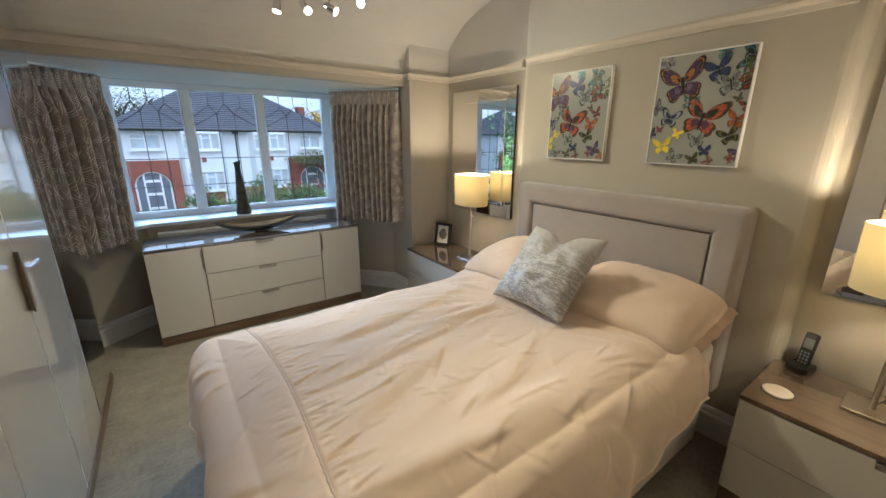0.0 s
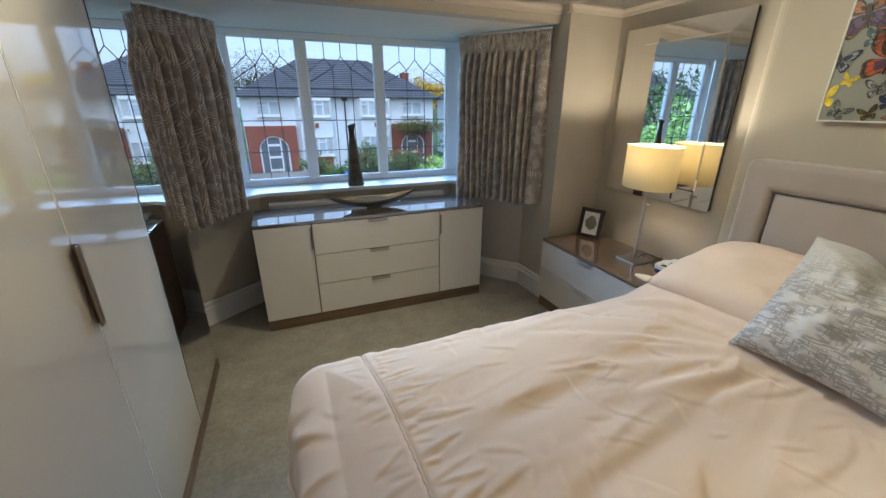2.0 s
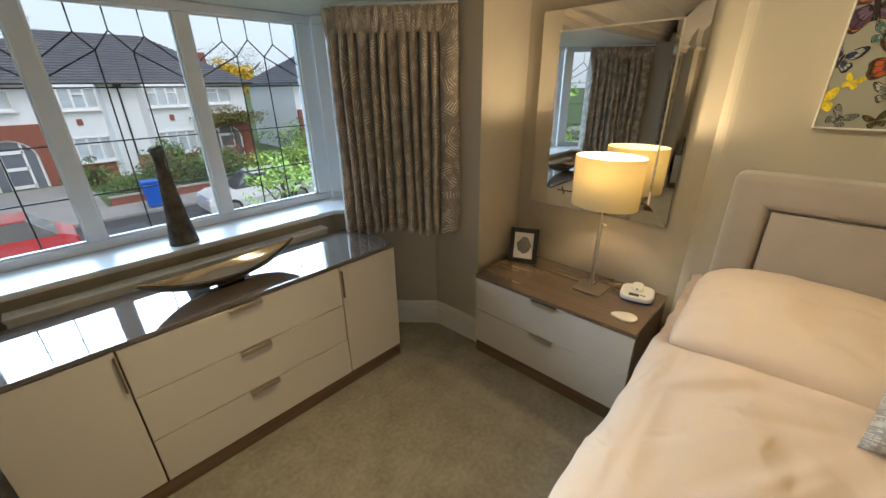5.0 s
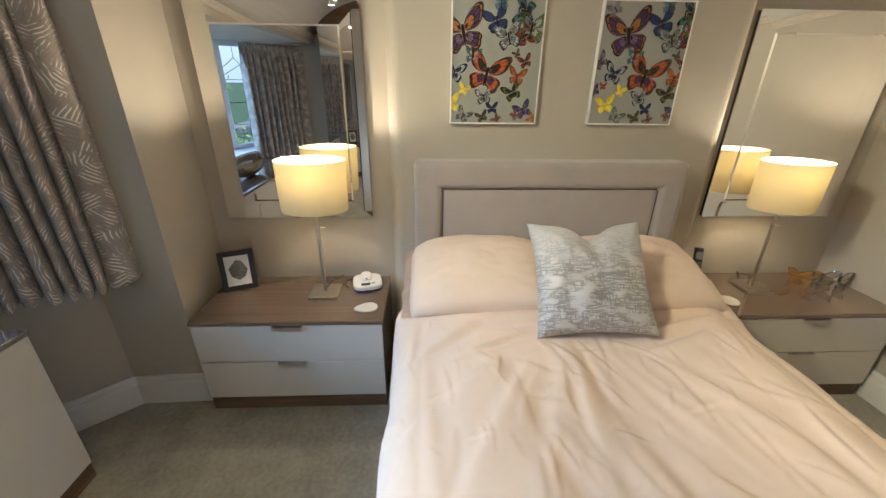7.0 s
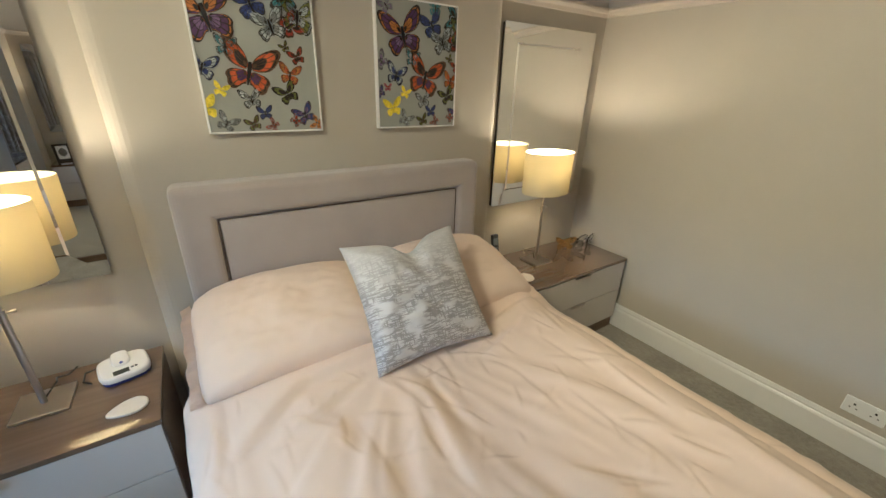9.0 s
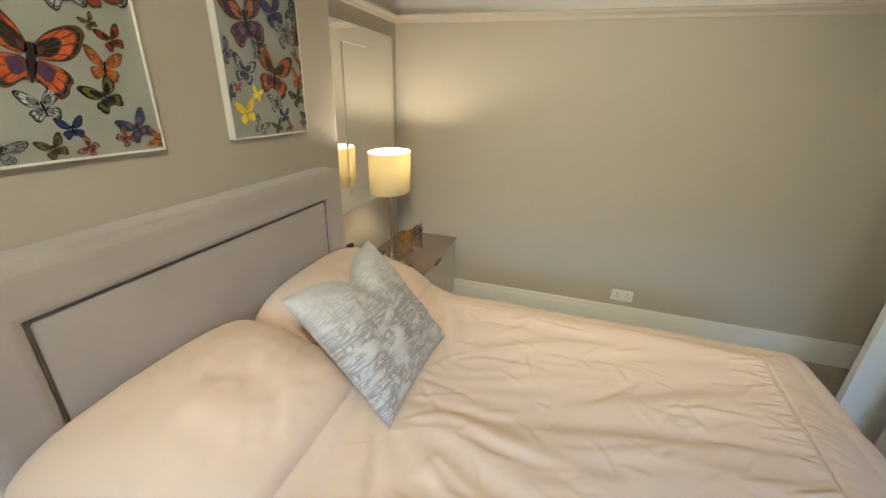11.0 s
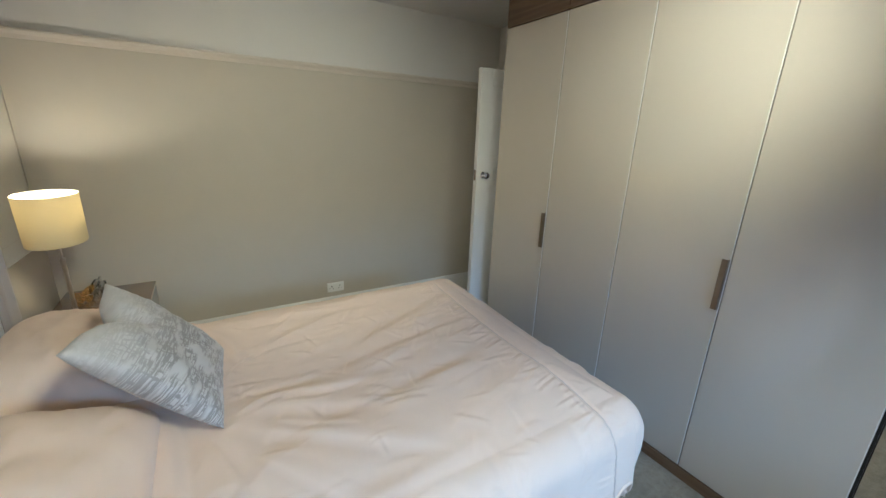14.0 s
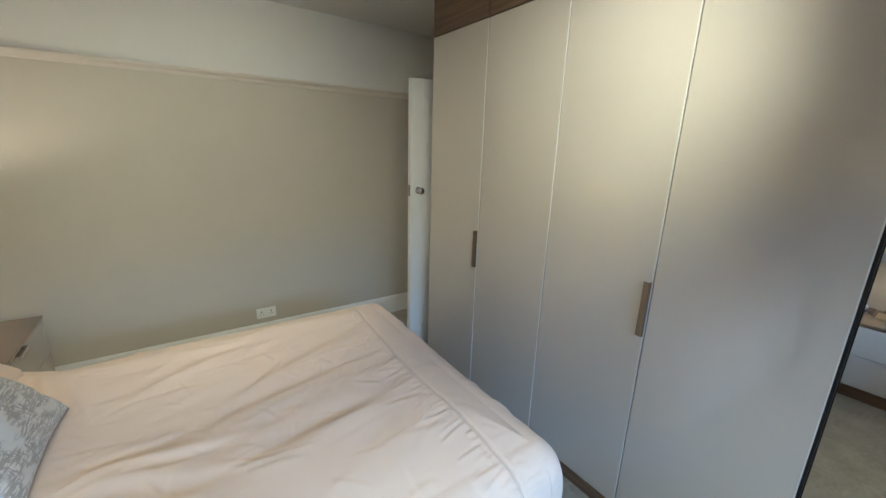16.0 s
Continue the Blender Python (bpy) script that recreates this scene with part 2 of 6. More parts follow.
setting("wall_north_left", prism(B(), [(-0.22, YN), (XW, YN), (XW, 3.68), (-0.5, 3.68), (-0.5, 4.05), (-0.28, 3.98), (-0.20, 3.90)], 0, RAIL), M_WALL, "taupe painted wall beside the bay")
setting("wall_bay", prism(B(), [(2.30, 3.78), (1.86, 4.28), (0.30, 4.28), (-0.20, 3.90), (-0.28, 3.98), (0.14, 4.60), (2.02, 4.60), (2.42, 3.9), (2.36, 3.86)], 0, 0.822), M_WALL, "taupe painted wall below the bay window")
setting("wall_lintel", box(B(), -0.22, 2.31, 3.52, 3.62, 1.965, RAIL), M_WALL, "taupe painted lintel over the bay")
setting("bay_ceiling", prism(B(), [(2.31, 3.62), (2.36, 3.86), (2.56, 3.9), (2.1, 4.62), (0.06, 4.62), (-0.4, 4.0), (-0.28, 3.98), (-0.22, 3.62)], 1.967, 2.1), M_FRIEZE, "white painted ceiling of the bay")
prof = [(YS - 0.1, H), (2.70, H)]
for k in range(1, 15):
    a = math.pi / 2 * k / 14
    prof.append((2.70 + 0.82 * math.sin(a), 2.05 + (H - 2.05) * math.cos(a)))
prof += [(3.68, 2.05), (3.68, H + 0.12), (YS - 0.1, H + 0.12)]
setting("ceiling", extrude_x(B(), prof, XW - 0.1, XE + 0.1), M_FRIEZE, "white painted ceiling curving down over the bay", smooth=False)


def rail_run(name, a, b, out, profile, material, label):
    """A moulding along the line a-b whose profile (out, z) stands off the wall to the side 'out'."""
    a, b, o = Vector((*a, 0)), Vector((*b, 0)), Vector((*out, 0)).normalized()
    bm = B()
    ends = []
    for p in (a, b):
        ends.append([bm.verts.new(p + o * d + Vector((0, 0, z))) for d, z in profile])
    n = len(profile)
    for i in range(n):
        bm.faces.new((ends[0][i], ends[0][(i + 1) % n], ends[1][(i + 1) % n], ends[1][i]))
    bm.faces.new(ends[0])
    bm.faces.new(ends[1][::-1])
    bmesh.ops.recalc_face_normals(bm, faces=bm.faces)
    return setting(name, bm, material, label)


RAILP = [(0, RAIL - 0.032), (0.008, RAIL - 0.03), (0.012, RAIL - 0.012), (0.022, RAIL - 0.004), (0.03, RAIL + 0.004), (0.03, RAIL + 0.014), (0.018, RAIL + 0.02), (0, RAIL + 0.02)]
SKP = [(0, 0), (0.02, 0), (0.02, 0.125), (0.017, 0.135), (0.012, 0.142), (0.014, 0.152), (0.008, 0.17), (0, 0.172)]
T1, T2 = "painted picture rail moulding", "white painted moulded skirting board"
for a, b, o in (((XE, YS), (XE, 0.73), (-1, 0)), ((XB, 0.79), (XB, 2.39), (-1, 0)), ((XE, 2.45), (XE, YN), (-1, 0)), ((XE, YN), (2.29, YN), (0, -1)),
                ((2.31, YN - 0.02), (2.31, 3.52), (-1, 0)), ((2.31, 3.52), (-0.22, 3.52), (0, -1)), ((XW, YS), (XE, YS), (0, 1)), ((XE, 2.44), (XB - 0.0, 2.44), (0, 1)), ((XB, 0.74), (XE, 0.74), (0, -1))):
    rail_run("picture_rail", a, b, o, RAILP, M_RAIL, T1)
n1 = Vector((-0.5, -0.44)).normalized()
n2 = Vector((0.38, -0.5)).normalized()
for a, b, o in (((XE, YS), (XE, 0.73), (-1, 0)), ((XB, 0.79), (XB, 2.39), (-1, 0)), ((XE, YN), (2.29, YN), (0, -1)), ((2.31, YN - 0.02), (2.30, 3.775), (-1, 0)),
                ((2.30, 3.77), (1.87, 4.27), tuple(n1)), ((0.31, 4.28), (-0.20, 3.90), tuple(n2)), ((XW, YS), (XE, YS), (0, 1))):
    rail_run("skirting", a, b, o, SKP, M_TRIM, T2)

# ---- bay window ----


def leads(bm, w, h):
    """Leaded lights in a pane of width w, height h from (0, 0): uprights, cross bars and a pointed net at the top."""
    r = 0.0036
    P = {"A": (0.26, 0.885), "B": (0.5, 0.90), "C": (0.75, 0.885), "D": (0.37, 0.82), "E": (0.64, 0.82)}
    lines = [[(0.26, 1), P["A"], (0, 0.78)], [P["A"], P["D"]], [(0.5, 1), P["B"], P["D"], (0, 0.71)], [P["B"], P["E"], (1, 0.71)],
             [(0.75, 1), P["C"], (1, 0.78)], [P["C"], P["E"]], [P["D"], (0.36, 0)], [P["E"], (0.65, 0)], [(0, 0.67), (1, 0.67)], [(0, 0.44), (1, 0.44)], [(0, 0.21), (1, 0.21)]]
    for ln in lines:
        tube(bm, [(w * x, 0, h * z) for x, z in ln], r, 6)
    return bm


def window_unit(name, m, width, splits, z0, z1, label):
    """A white window of fixed lights in the plane y = 0 of m, seen from -y; splits are the panes' left and right edges."""
    w = tagged(thing(name, label, "window", m), kind="structure")
    d0, d1 = -0.035, 0.035
    bm = B()
    box(bm, 0, width, d0, d1, z0, z0 + 0.045, 0.004)
    box(bm, 0, width, d0, d1, z1 - 0.045, z1, 0.004)
    xs = [0.0] + [v for s in splits for v in s] + [width]
    for a, b in zip(xs[::2], xs[1::2]):
        box(bm, a, b, d0 - 0.002, d1, z0 + 0.045, z1 - 0.045, 0.004)
    part("window_frame", bm, M_UPVC, w)
    for a, b in splits:
        p = part("pane", box(B(), a - 0.004, b + 0.004, 0.006, 0.012, z0 + 0.04, z1 - 0.04), M_GLASS, w)
        p.visible_shadow = False
        bm = leads(B(), b - a, z1 - z0 - 0.09)
        bmesh.ops.translate(bm, verts=bm.verts, vec=(a, -0.0, z0 + 0.045))
        part("lead_strip", bm, M_LEAD, p, "dark lead cames")
        bm = B()
        for x0, x1, y0, y1 in ((a - 0.006, a + 0.008, z0 + 0.04, z1 - 0.04), (b - 0.008, b + 0.006, z0 + 0.04, z1 - 0.04), (a, b, z0 + 0.04, z0 + 0.053), (a, b, z1 - 0.053, z1 - 0.04)):
            box(bm, x0, x1, -0.02, 0.004, y0, y1)
        part("glazing_bead", bm, M_UPVC, p)
    return w


window_unit("window_1", pose(0.14, 4.555, 0), 1.88, [(0.095, 0.555), (0.625, 1.145), (1.215, 1.775)], 0.85, 1.965, "white framed leaded bay window overlooking the street")


def side_window(name, a, b, label):
    a, b = Vector(a), Vector(b)
    ang = math.degrees(math.atan2((b - a).y, (b - a).x))
    wd = (b - a).length
    return window_unit(name, pose(a.x, a.y, 0, 0, 0, ang), wd, [(0.09, wd - 0.09)], 0.85, 1.965, label)


side_window("window_2", (2.035, 4.52), (2.42, 3.90), "white framed leaded side light of the bay")
side_window("window_3", (-0.36, 3.98), (0.125, 4.52), "white framed leaded side light of the bay")
bm = prism(B(), [(2.30, 3.80), (2.42, 3.90), (2.03, 4.58), (0.13, 4.58), (-0.36, 3.98), (-0.20, 3.92), (-0.17, 3.86), (0.32, 4.225), (1.84, 4.225), (2.27, 3.75)], 0.823, 0.850)
setting("window_sill", softened(bm, 0.006), M_UPVC, "white moulded window board")

# radiator under the sill
rad = thing("radiator", "white panel radiator under the bay window sill", "radiator", pose(0, 0, 0))
bm = B()
box(bm, 0.37, 1.75, 4.175, 4.19, 0.16, 0.76, 0.004)
for k in range(34):
    x = 0.40 + k * 0.0395
    box(bm, x, x + 0.022, 4.168, 4.176, 0.2, 0.72, 0.003, 1)
part("panel", bm, M_WHITEP, rad)
bm = B()
box(bm, 0.365, 1.755, 4.172, 4.255, 0.755, 0.772, 0.003)
for k in range(45):
    x = 0.39 + k * 0.03
    box(bm, x, x + 0.018, 4.19, 4.24, 0.772, 0.775)
part("grille", bm, M_WHITEP, rad)
for x in (0.5, 1.5):
    part("bracket", box(B(), x, x + 0.04, 4.19, 4.28, 0.2, 0.7), M_WHITEP, rad)
part("pipe", tube(B(), [(1.80, 4.2, 0.0), (1.80, 4.2, 0.2), (1.75, 4.2, 0.2)], 0.008), M_WHITEP, rad)
bm = B()
cyl(bm, (1.80, 4.2, 0.17), (1.80, 4.2, 0.26), 0.018)
part("valve", bm, M_WHITEP, rad)

# ---- curtains ----


def fabric_pattern(name, c1, c2):
    """Satin jacquard: elongated leaf shapes, each filled with veins of its own slant."""
    m = mat(name, c1, 0.45, vary=0.05, sheen=0.45)
    nt = m.node_tree
    b = nt.nodes["Principled BSDF"]
    uv = nt.nodes.new("ShaderNodeUVMap")
    mp = nt.nodes.new("ShaderNodeMapping")
    mp.inputs["Scale"].default_value = (15, 10, 1)
    mp.inputs["Rotation"].default_value = (0, 0, 0.25)
    warp = nt.nodes.new("ShaderNodeTexNoise")
    warp.inputs["Scale"].default_value = 9.0
    wm = nt.nodes.new("ShaderNodeMix")
    wm.data_type = "VECTOR"
    wm.inputs[0].default_value = 0.03
    nt.links.new(uv.outputs[0], warp.inputs["Vector"])
    nt.links.new(uv.outputs[0], wm.inputs[4])
    nt.links.new(warp.outputs["Color"], wm.inputs[5])
    nt.links.new(wm.outputs[1], mp.inputs[0])
    vo = nt.nodes.new("ShaderNodeTexVoronoi")
    vo.voronoi_dimensions = "2D"
    vo.inputs["Scale"].default_value = 1.0
    nt.links.new(mp.outputs[0], vo.inputs["Vector"])
    sep = nt.nodes.new("ShaderNodeSeparateColor")
    nt.links.new(vo.outputs["Color"], sep.inputs[0])
    ang = nt.nodes.new("ShaderNodeMapRange")
    ang.inputs[3].default_value, ang.inputs[4].default_value = -1.3, 1.3
    nt.links.new(sep.outputs[0], ang.inputs[0])
    rot = nt.nodes.new("ShaderNodeVectorRotate")
    rot.rotation_type = "Z_AXIS"
    nt.links.new(wm.outputs[1], rot.inputs["Vector"])
    nt.links.new(ang.outputs[0], rot.inputs["Angle"])
    wv = nt.nodes.new("ShaderNodeTexWave")
    wv.inputs["Scale"].default_value, wv.inputs["Distortion"].default_value, wv.inputs["Detail"].default_value = 25.0, 4.5, 2.0
    wv.inputs["Detail Scale"].default_value = 0.5
    nt.links.new(rot.outputs[0], wv.inputs["Vector"])
    cr = nt.nodes.new("ShaderNodeValToRGB")
    cr.color_ramp.elements[0].position, cr.color_ramp.elements[1].position = 0.60, 0.86
    cr.color_ramp.elements[0].color, cr.color_ramp.elements[1].color = (*c1, 1), (*c2, 1)
    brk = nt.nodes.new("ShaderNodeTexNoise")
    brk.inputs["Scale"].default_value, brk.inputs["Detail"].default_value = 1.6, 2.0
    nt.links.new(mp.outputs[0], brk.inputs["Vector"])
    bmr = nt.nodes.new("ShaderNodeMapRange")
    bmr.inputs[1].default_value, bmr.inputs[2].default_value = 0.38, 0.58
    bmr.inputs[3].default_value, bmr.inputs[4].default_value = 0.45, 1.0
    nt.links.new(brk.outputs["Fac"], bmr.inputs[0])
    mul = nt.nodes.new("ShaderNodeMath")
    mul.operation = "MULTIPLY"
    nt.links.new(wv.outputs["Fac"], mul.inputs[0])
    nt.links.new(bmr.outputs[0], mul.inputs[1])
    nt.links.new(mul.outputs[0], cr.inputs[0])
    nt.links.new(cr.outputs[0], b.inputs["Base Color"])
    mr = nt.nodes.new("ShaderNodeMapRange")
    mr.inputs[1].default_value, mr.inputs[2].default_value = 0.45, 0.85
    mr.inputs[3].default_value, mr.inputs[4].default_value = 0.40, 0.25
    nt.links.new(wv.outputs["Fac"], mr.inputs[0])
    nt.links.new(mr.outputs[0], b.inputs["Roughness"])
    return m


M_CURTAIN = fabric_pattern("curtain_jacquard", (0.31, 0.265, 0.225), (0.80, 0.74, 0.65))


def curtain(name, line, z0, z1, folds, seed, label, outer_last):
    """A pleated curtain hanging along a plan line: a flat outer return, then deep rounded folds."""
    rng = random.Random(seed)
    line = [Vector((*p, 0)) for p in line]
    seglen = [(b - a).length for a, b in zip(line, line[1:])]
    total = sum(seglen)

    def at(s):
        s *= total
        for (a, b), L in zip(zip(line, line[1:]), seglen):
            if s <= L or (b - line[-1]).length < 1e-6:
                d = (b - a).normalized()
                return a + d * s, Vector((d.y, -d.x, 0))
            s -= L

    widths = [1.75] + [rng.uniform(0.72, 1.25) for _ in range(folds)]
    tot = sum(widths)
    widths = [w / tot for w in widths]
    starts = [sum(widths[:k]) for k in range(folds + 1)]
    am = [0.6] + [rng.uniform(0.75, 1.2) for _ in range(folds)]
    lean = [0.0] + [rng.uniform(-0.35, 0.35) for _ in range(folds)]
    c = thing(name, label, "curtain")
    bm = B()
    uvl = bm.loops.layers.uv.new("UVMap")
    rows, backs, uvs = [], [], {}
    nv, per = 44, 16
    for j in range(nv + 1):
        v = j / nv
        z = z1 + (z0 - z1) * v
        open_ = min(1, max(0, (v - 0.07) / 0.16))
        row, back = [], []
        for k in range(folds + 1):
            for i in range(per + (k == folds)):
                th = math.pi * i / per
                amp = (0.013 + 0.055 * open_) * am[k]
                flat = 0.45 if k == 0 else 0.85
                if v < 0.085 and k:
                    th_ = 0.35 * math.sin(3 * th) * (1 - v / 0.085)
                else:
                    th_ = 0.0
                w = starts[k] + widths[k] * (0.5 - 0.5 * math.cos(th + 0.4 * lean[k] * math.sin(th) * v))
                w += 0.010 * math.sin(2 * math.pi * w * 2.3 + 2.4 * v + seed) * v
                s = 1 - w if outer_last else w
                p, nrm = at(s)
                q = p + nrm * (amp * (2 * max(0, math.sin(th)) ** flat - 1 + th_) + 0.010 * math.sin(7 * w + 3 * v + seed) * v)
                q += nrm * 0.004 * math.sin(w * 60 + v * 7 + 2 * math.sin(v * 9 + k)) * v
                vv = bm.verts.new((q.x, q.y, z + (0.008 * math.sin(9 * w + seed) + 0.006 * math.cos(2 * th)) * (j == nv)))
                uvs[vv] = (starts[k] * total * 1.9 + widths[k] * total * (1.9 if k else 1.2) * i / per, z)
                row.append(vv)
                back.append(bm.verts.new(vv.co - nrm * 0.005))
                uvs[back[-1]] = uvs[vv]
        rows.append(row)
        backs.append(back)
    for a, b in zip(rows, rows[1:]):
        for i in range(len(a) - 1):
            bm.faces.new((a[i], a[i + 1], b[i + 1], b[i]))
    for a, b in zip(backs, backs[1:]):
        for i in range(len(a) - 1):
            bm.faces.new((a[i], b[i], b[i + 1], a[i + 1]))
    for a, b in ((rows[0], backs[0]), (backs[-1], rows[-1]), ([r[0] for r in backs], [r[0] for r in rows]), ([r[-1] for r in rows], [r[-1] for r in backs])):
        for i in range(len(a) - 1):
            bm.faces.new((a[i], b[i], b[i + 1], a[i + 1]))
    for f in bm.faces:
        for lp in f.loops:
            lp[uvl].uv = uvs[lp.vert]
    if outer_last:
        bmesh.ops.reverse_faces(bm, faces=bm.faces[:])
    part("drape", bm, M_CURTAIN, c, smooth=True)
    for k in range(1, folds + 1):
        bm = B()
        uv2 = bm.loops.layers.uv.new("UVMap")
        w = starts[k]
        p, nrm = at(1 - w if outer_last else w)
        tang = Vector((-nrm.y, nrm.x, 0))
        for dx in (-0.011, 0.0, 0.011):
            cyl(bm, p + nrm * 0.010 + tang * dx * 0.4 + Vector((0, 0, z1 - 0.115)), p + nrm * (0.014 - abs(dx) * 0.4) + tang * dx + Vector((0, 0, z1 + 0.003)), 0.006, 0.009, 8)
        for f in bm.faces:
            for lp in f.loops:
                lp[uv2].uv = (lp.vert.co.x * 1.5 - lp.vert.co.y, lp.vert.co.z)
        part("pinch_pleat", bm, M_CURTAIN, c, smooth=True)
    bm = B()
    tube(bm, [line[0] + Vector((0, 0, z1 + 0.012)), *[p + Vector((0, 0, z1 + 0.012)) for p in line[1:]]], 0.008)
    part("track", bm, M_UPVC, c)
    return c


curtain("curtain", [(1.84, 4.10), (2.22, 3.66), (2.27, 3.56)], 0.755, 1.935, 11, 3, "short pinch-pleated taupe leaf-pattern curtain at the bay", True)
curtain("curtain", [(-0.18, 3.64), (-0.10, 3.80), (0.225, 4.165)], 0.755, 1.935, 9, 8, "short pinch-pleated taupe leaf-pattern curtain at the bay", False)

# ---- sideboard ----


def pull(bm, x0, x1, y, z):
    """A lip pull along the top edge of a drawer front."""
    box(bm, x0, x1, y - 0.016, y + 0.002, z - 0.003, z, 0.001, 1)
    box(bm, x0, x1, y - 0.016, y - 0.013, z - 0.022, z - 0.002, 0.001, 1)
    return bm


sb = thing("sideboard", "cream gloss sideboard with dark glass top and walnut plinth", "sideboard", pose(1.085, 3.695, 0))
hw, he, dp = 0.812, 0.795, 0.42
part("carcass", box(B(), -hw, he, 0.022, dp, 0.075, 0.735, 0.002), M_WALNUT_X, sb, "walnut carcass")
part("plinth", box(B(), -hw + 0.004, he - 0.004, 0.004, dp - 0.02, 0.0, 0.075, 0.002), M_WALNUT_X, sb, "walnut plinth")
part("top", box(B(), -hw - 0.002, he + 0.002, -0.004, dp, 0.737, 0.757, 0.003), M_TOPDARK, sb, "dark tinted glass top")
for a, b in ((-hw, -0.462), (0.437, he)):
    d = part("door", box(B(), a + 0.002, b - 0.002, 0.0, 0.02, 0.08, 0.733, 0.002), M_GLOSSW, sb)
    e = (b - 0.012) if a < 0 else (a + 0.004)
    bm = B()
    box(bm, e, e + 0.008, -0.014, 0.002, 0.56, 0.71, 0.002, 1)
    part("handle", bm, M_BRONZE, d, "bronze edge pull")
for z0, z1 in ((0.08, 0.297), (0.301, 0.514), (0.518, 0.733)):
    d = part("drawer", box(B(), -0.458, 0.433, 0.0, 0.02, z0, z1, 0.002), M_GLOSSW, sb)
    part("handle", pull(B(), -0.09, 0.045, 0.0, z1), M_PULL, d, "taupe metal lip pull")

# ---- bedside chests ----


def bedside(m, label):
    t = thing("bedside_chest", label, "bedside table", m, "bedside chests")
    w, d = 0.902, 0.46
    part("carcass", box(B(), 0.022, d, 0, w, 0.085, 0.522, 0.002), M_WALNUT, t, "walnut carcass")
    part("plinth", box(B(), 0.012, d - 0.02, 0.004, w - 0.004, 0, 0.085, 0.002), M_WALNUT, t, "walnut plinth")
    part("top", box(B(), -0.004, d, -0.002, w + 0.002, 0.524, 0.545, 0.003), M_TOPGLASS, t, "tinted glass top")
    for z0, z1 in ((0.088, 0.308), (0.312, 0.520)):
        dr = part("drawer", box(B(), 0, 0.02, 0.002, w - 0.002, z0, z1, 0.002), M_GLOSSW, t)
        bm = B()
        box(bm, -0.016, 0.002, w / 2 - 0.07, w / 2 + 0.07, z1 - 0.003, z1, 0.001, 1)
        box(bm, -0.016, -0.013, w / 2 - 0.07, w / 2 + 0.07, z1 - 0.022, z1 - 0.002, 0.001, 1)
        part("handle", bm, M_STEEL, dr, "brushed metal lip pull")
    return t


ns = bedside(pose(2.222, 2.470, 0), "two-drawer cream gloss bedside chest with walnut carcass")
bedside(pose(2.222, -0.145, 0), "two-drawer cream gloss bedside chest with walnut carcass")

# ---- mirrors ----


def bevelled_mirror(y0, y1, z0, z1, label):
    t = thing("wall_mirror", label, "mirror", pose(2.705, (y0 + y1) / 2, z0), "wall mirrors")
    w, h = (y1 - y0) / 2, z1 - z0
    part("backing", box(B(), 0.004, 0.025, -w + 0.004, w - 0.004, 0.004, h - 0.004), M_GAP, t)
    bm = B()
    loops = [[bm.verts.new(c) for c in ((x, -w + d, d), (x, w - d, d), (x, w - d, h - d), (x, -w + d, h - d))] for d, x in ((0.0, 0.0), (0.096, -0.0030), (0.104, -0.0085))]
    o = loops[0]
    bm.faces.new(loops[2][::-1])
    for p, q in zip(loops, loops[1:]):
        for k in range(4):
            bm.faces.new((p[k], q[k], q[(k + 1) % 4], p[(k + 1) % 4]))
    bk = [bm.verts.new((0.004, v.co.y, v.co.z)) for v in o]
    bm.faces.new(bk)
    for k in range(4):
        bm.faces.new((o[k], o[(k + 1) % 4], bk[(k + 1) % 4], bk[k]))
    bmesh.ops.recalc_face_normals(bm, faces=bm.faces)
    part("mirror_glass", bm, M_MIRROR, t, "bevel-edged mirror glass")
    return t


bevelled_mirror(2.553, 3.331, 0.896, 1.918, "frameless silver wall mirror hanging above a bedside chest")
bevelled_mirror(-0.075, 0.680, 0.896, 1.918, "frameless silver wall mirror hanging above a bedside chest")

# ---- table lamps ----


def shade_mat():
    m = bpy.data.materials.new("lamp_shade_cream")
    m.use_nodes = True
    nt = m.node_tree
    out = nt.nodes["Material Output"]
    df = nt.nodes.new("ShaderNodeBsdfDiffuse")
    df.inputs[0].default_value = (0.74, 0.665, 0.46, 1)
    tl = nt.nodes.new("ShaderNodeBsdfTranslucent")
    tl.inputs[0].default_value = (0.122, 0.092, 0.034, 1)
    mx = nt.nodes.new("ShaderNodeMixShader")
    mx.inputs[0].default_value = 0.30
    nt.links.new(df.outputs[0], mx.inputs[1])
    nt.links.new(tl.outputs[0], mx.inputs[2])
    nt.links.new(mx.outputs[0], out.inputs[0])
    return m


M_SHADE = shade_mat()
M_BULB = glow("bulb_glass", (1.0, 0.72, 0.36), 6.0)
WARM = (1.0, 0.74, 0.43)


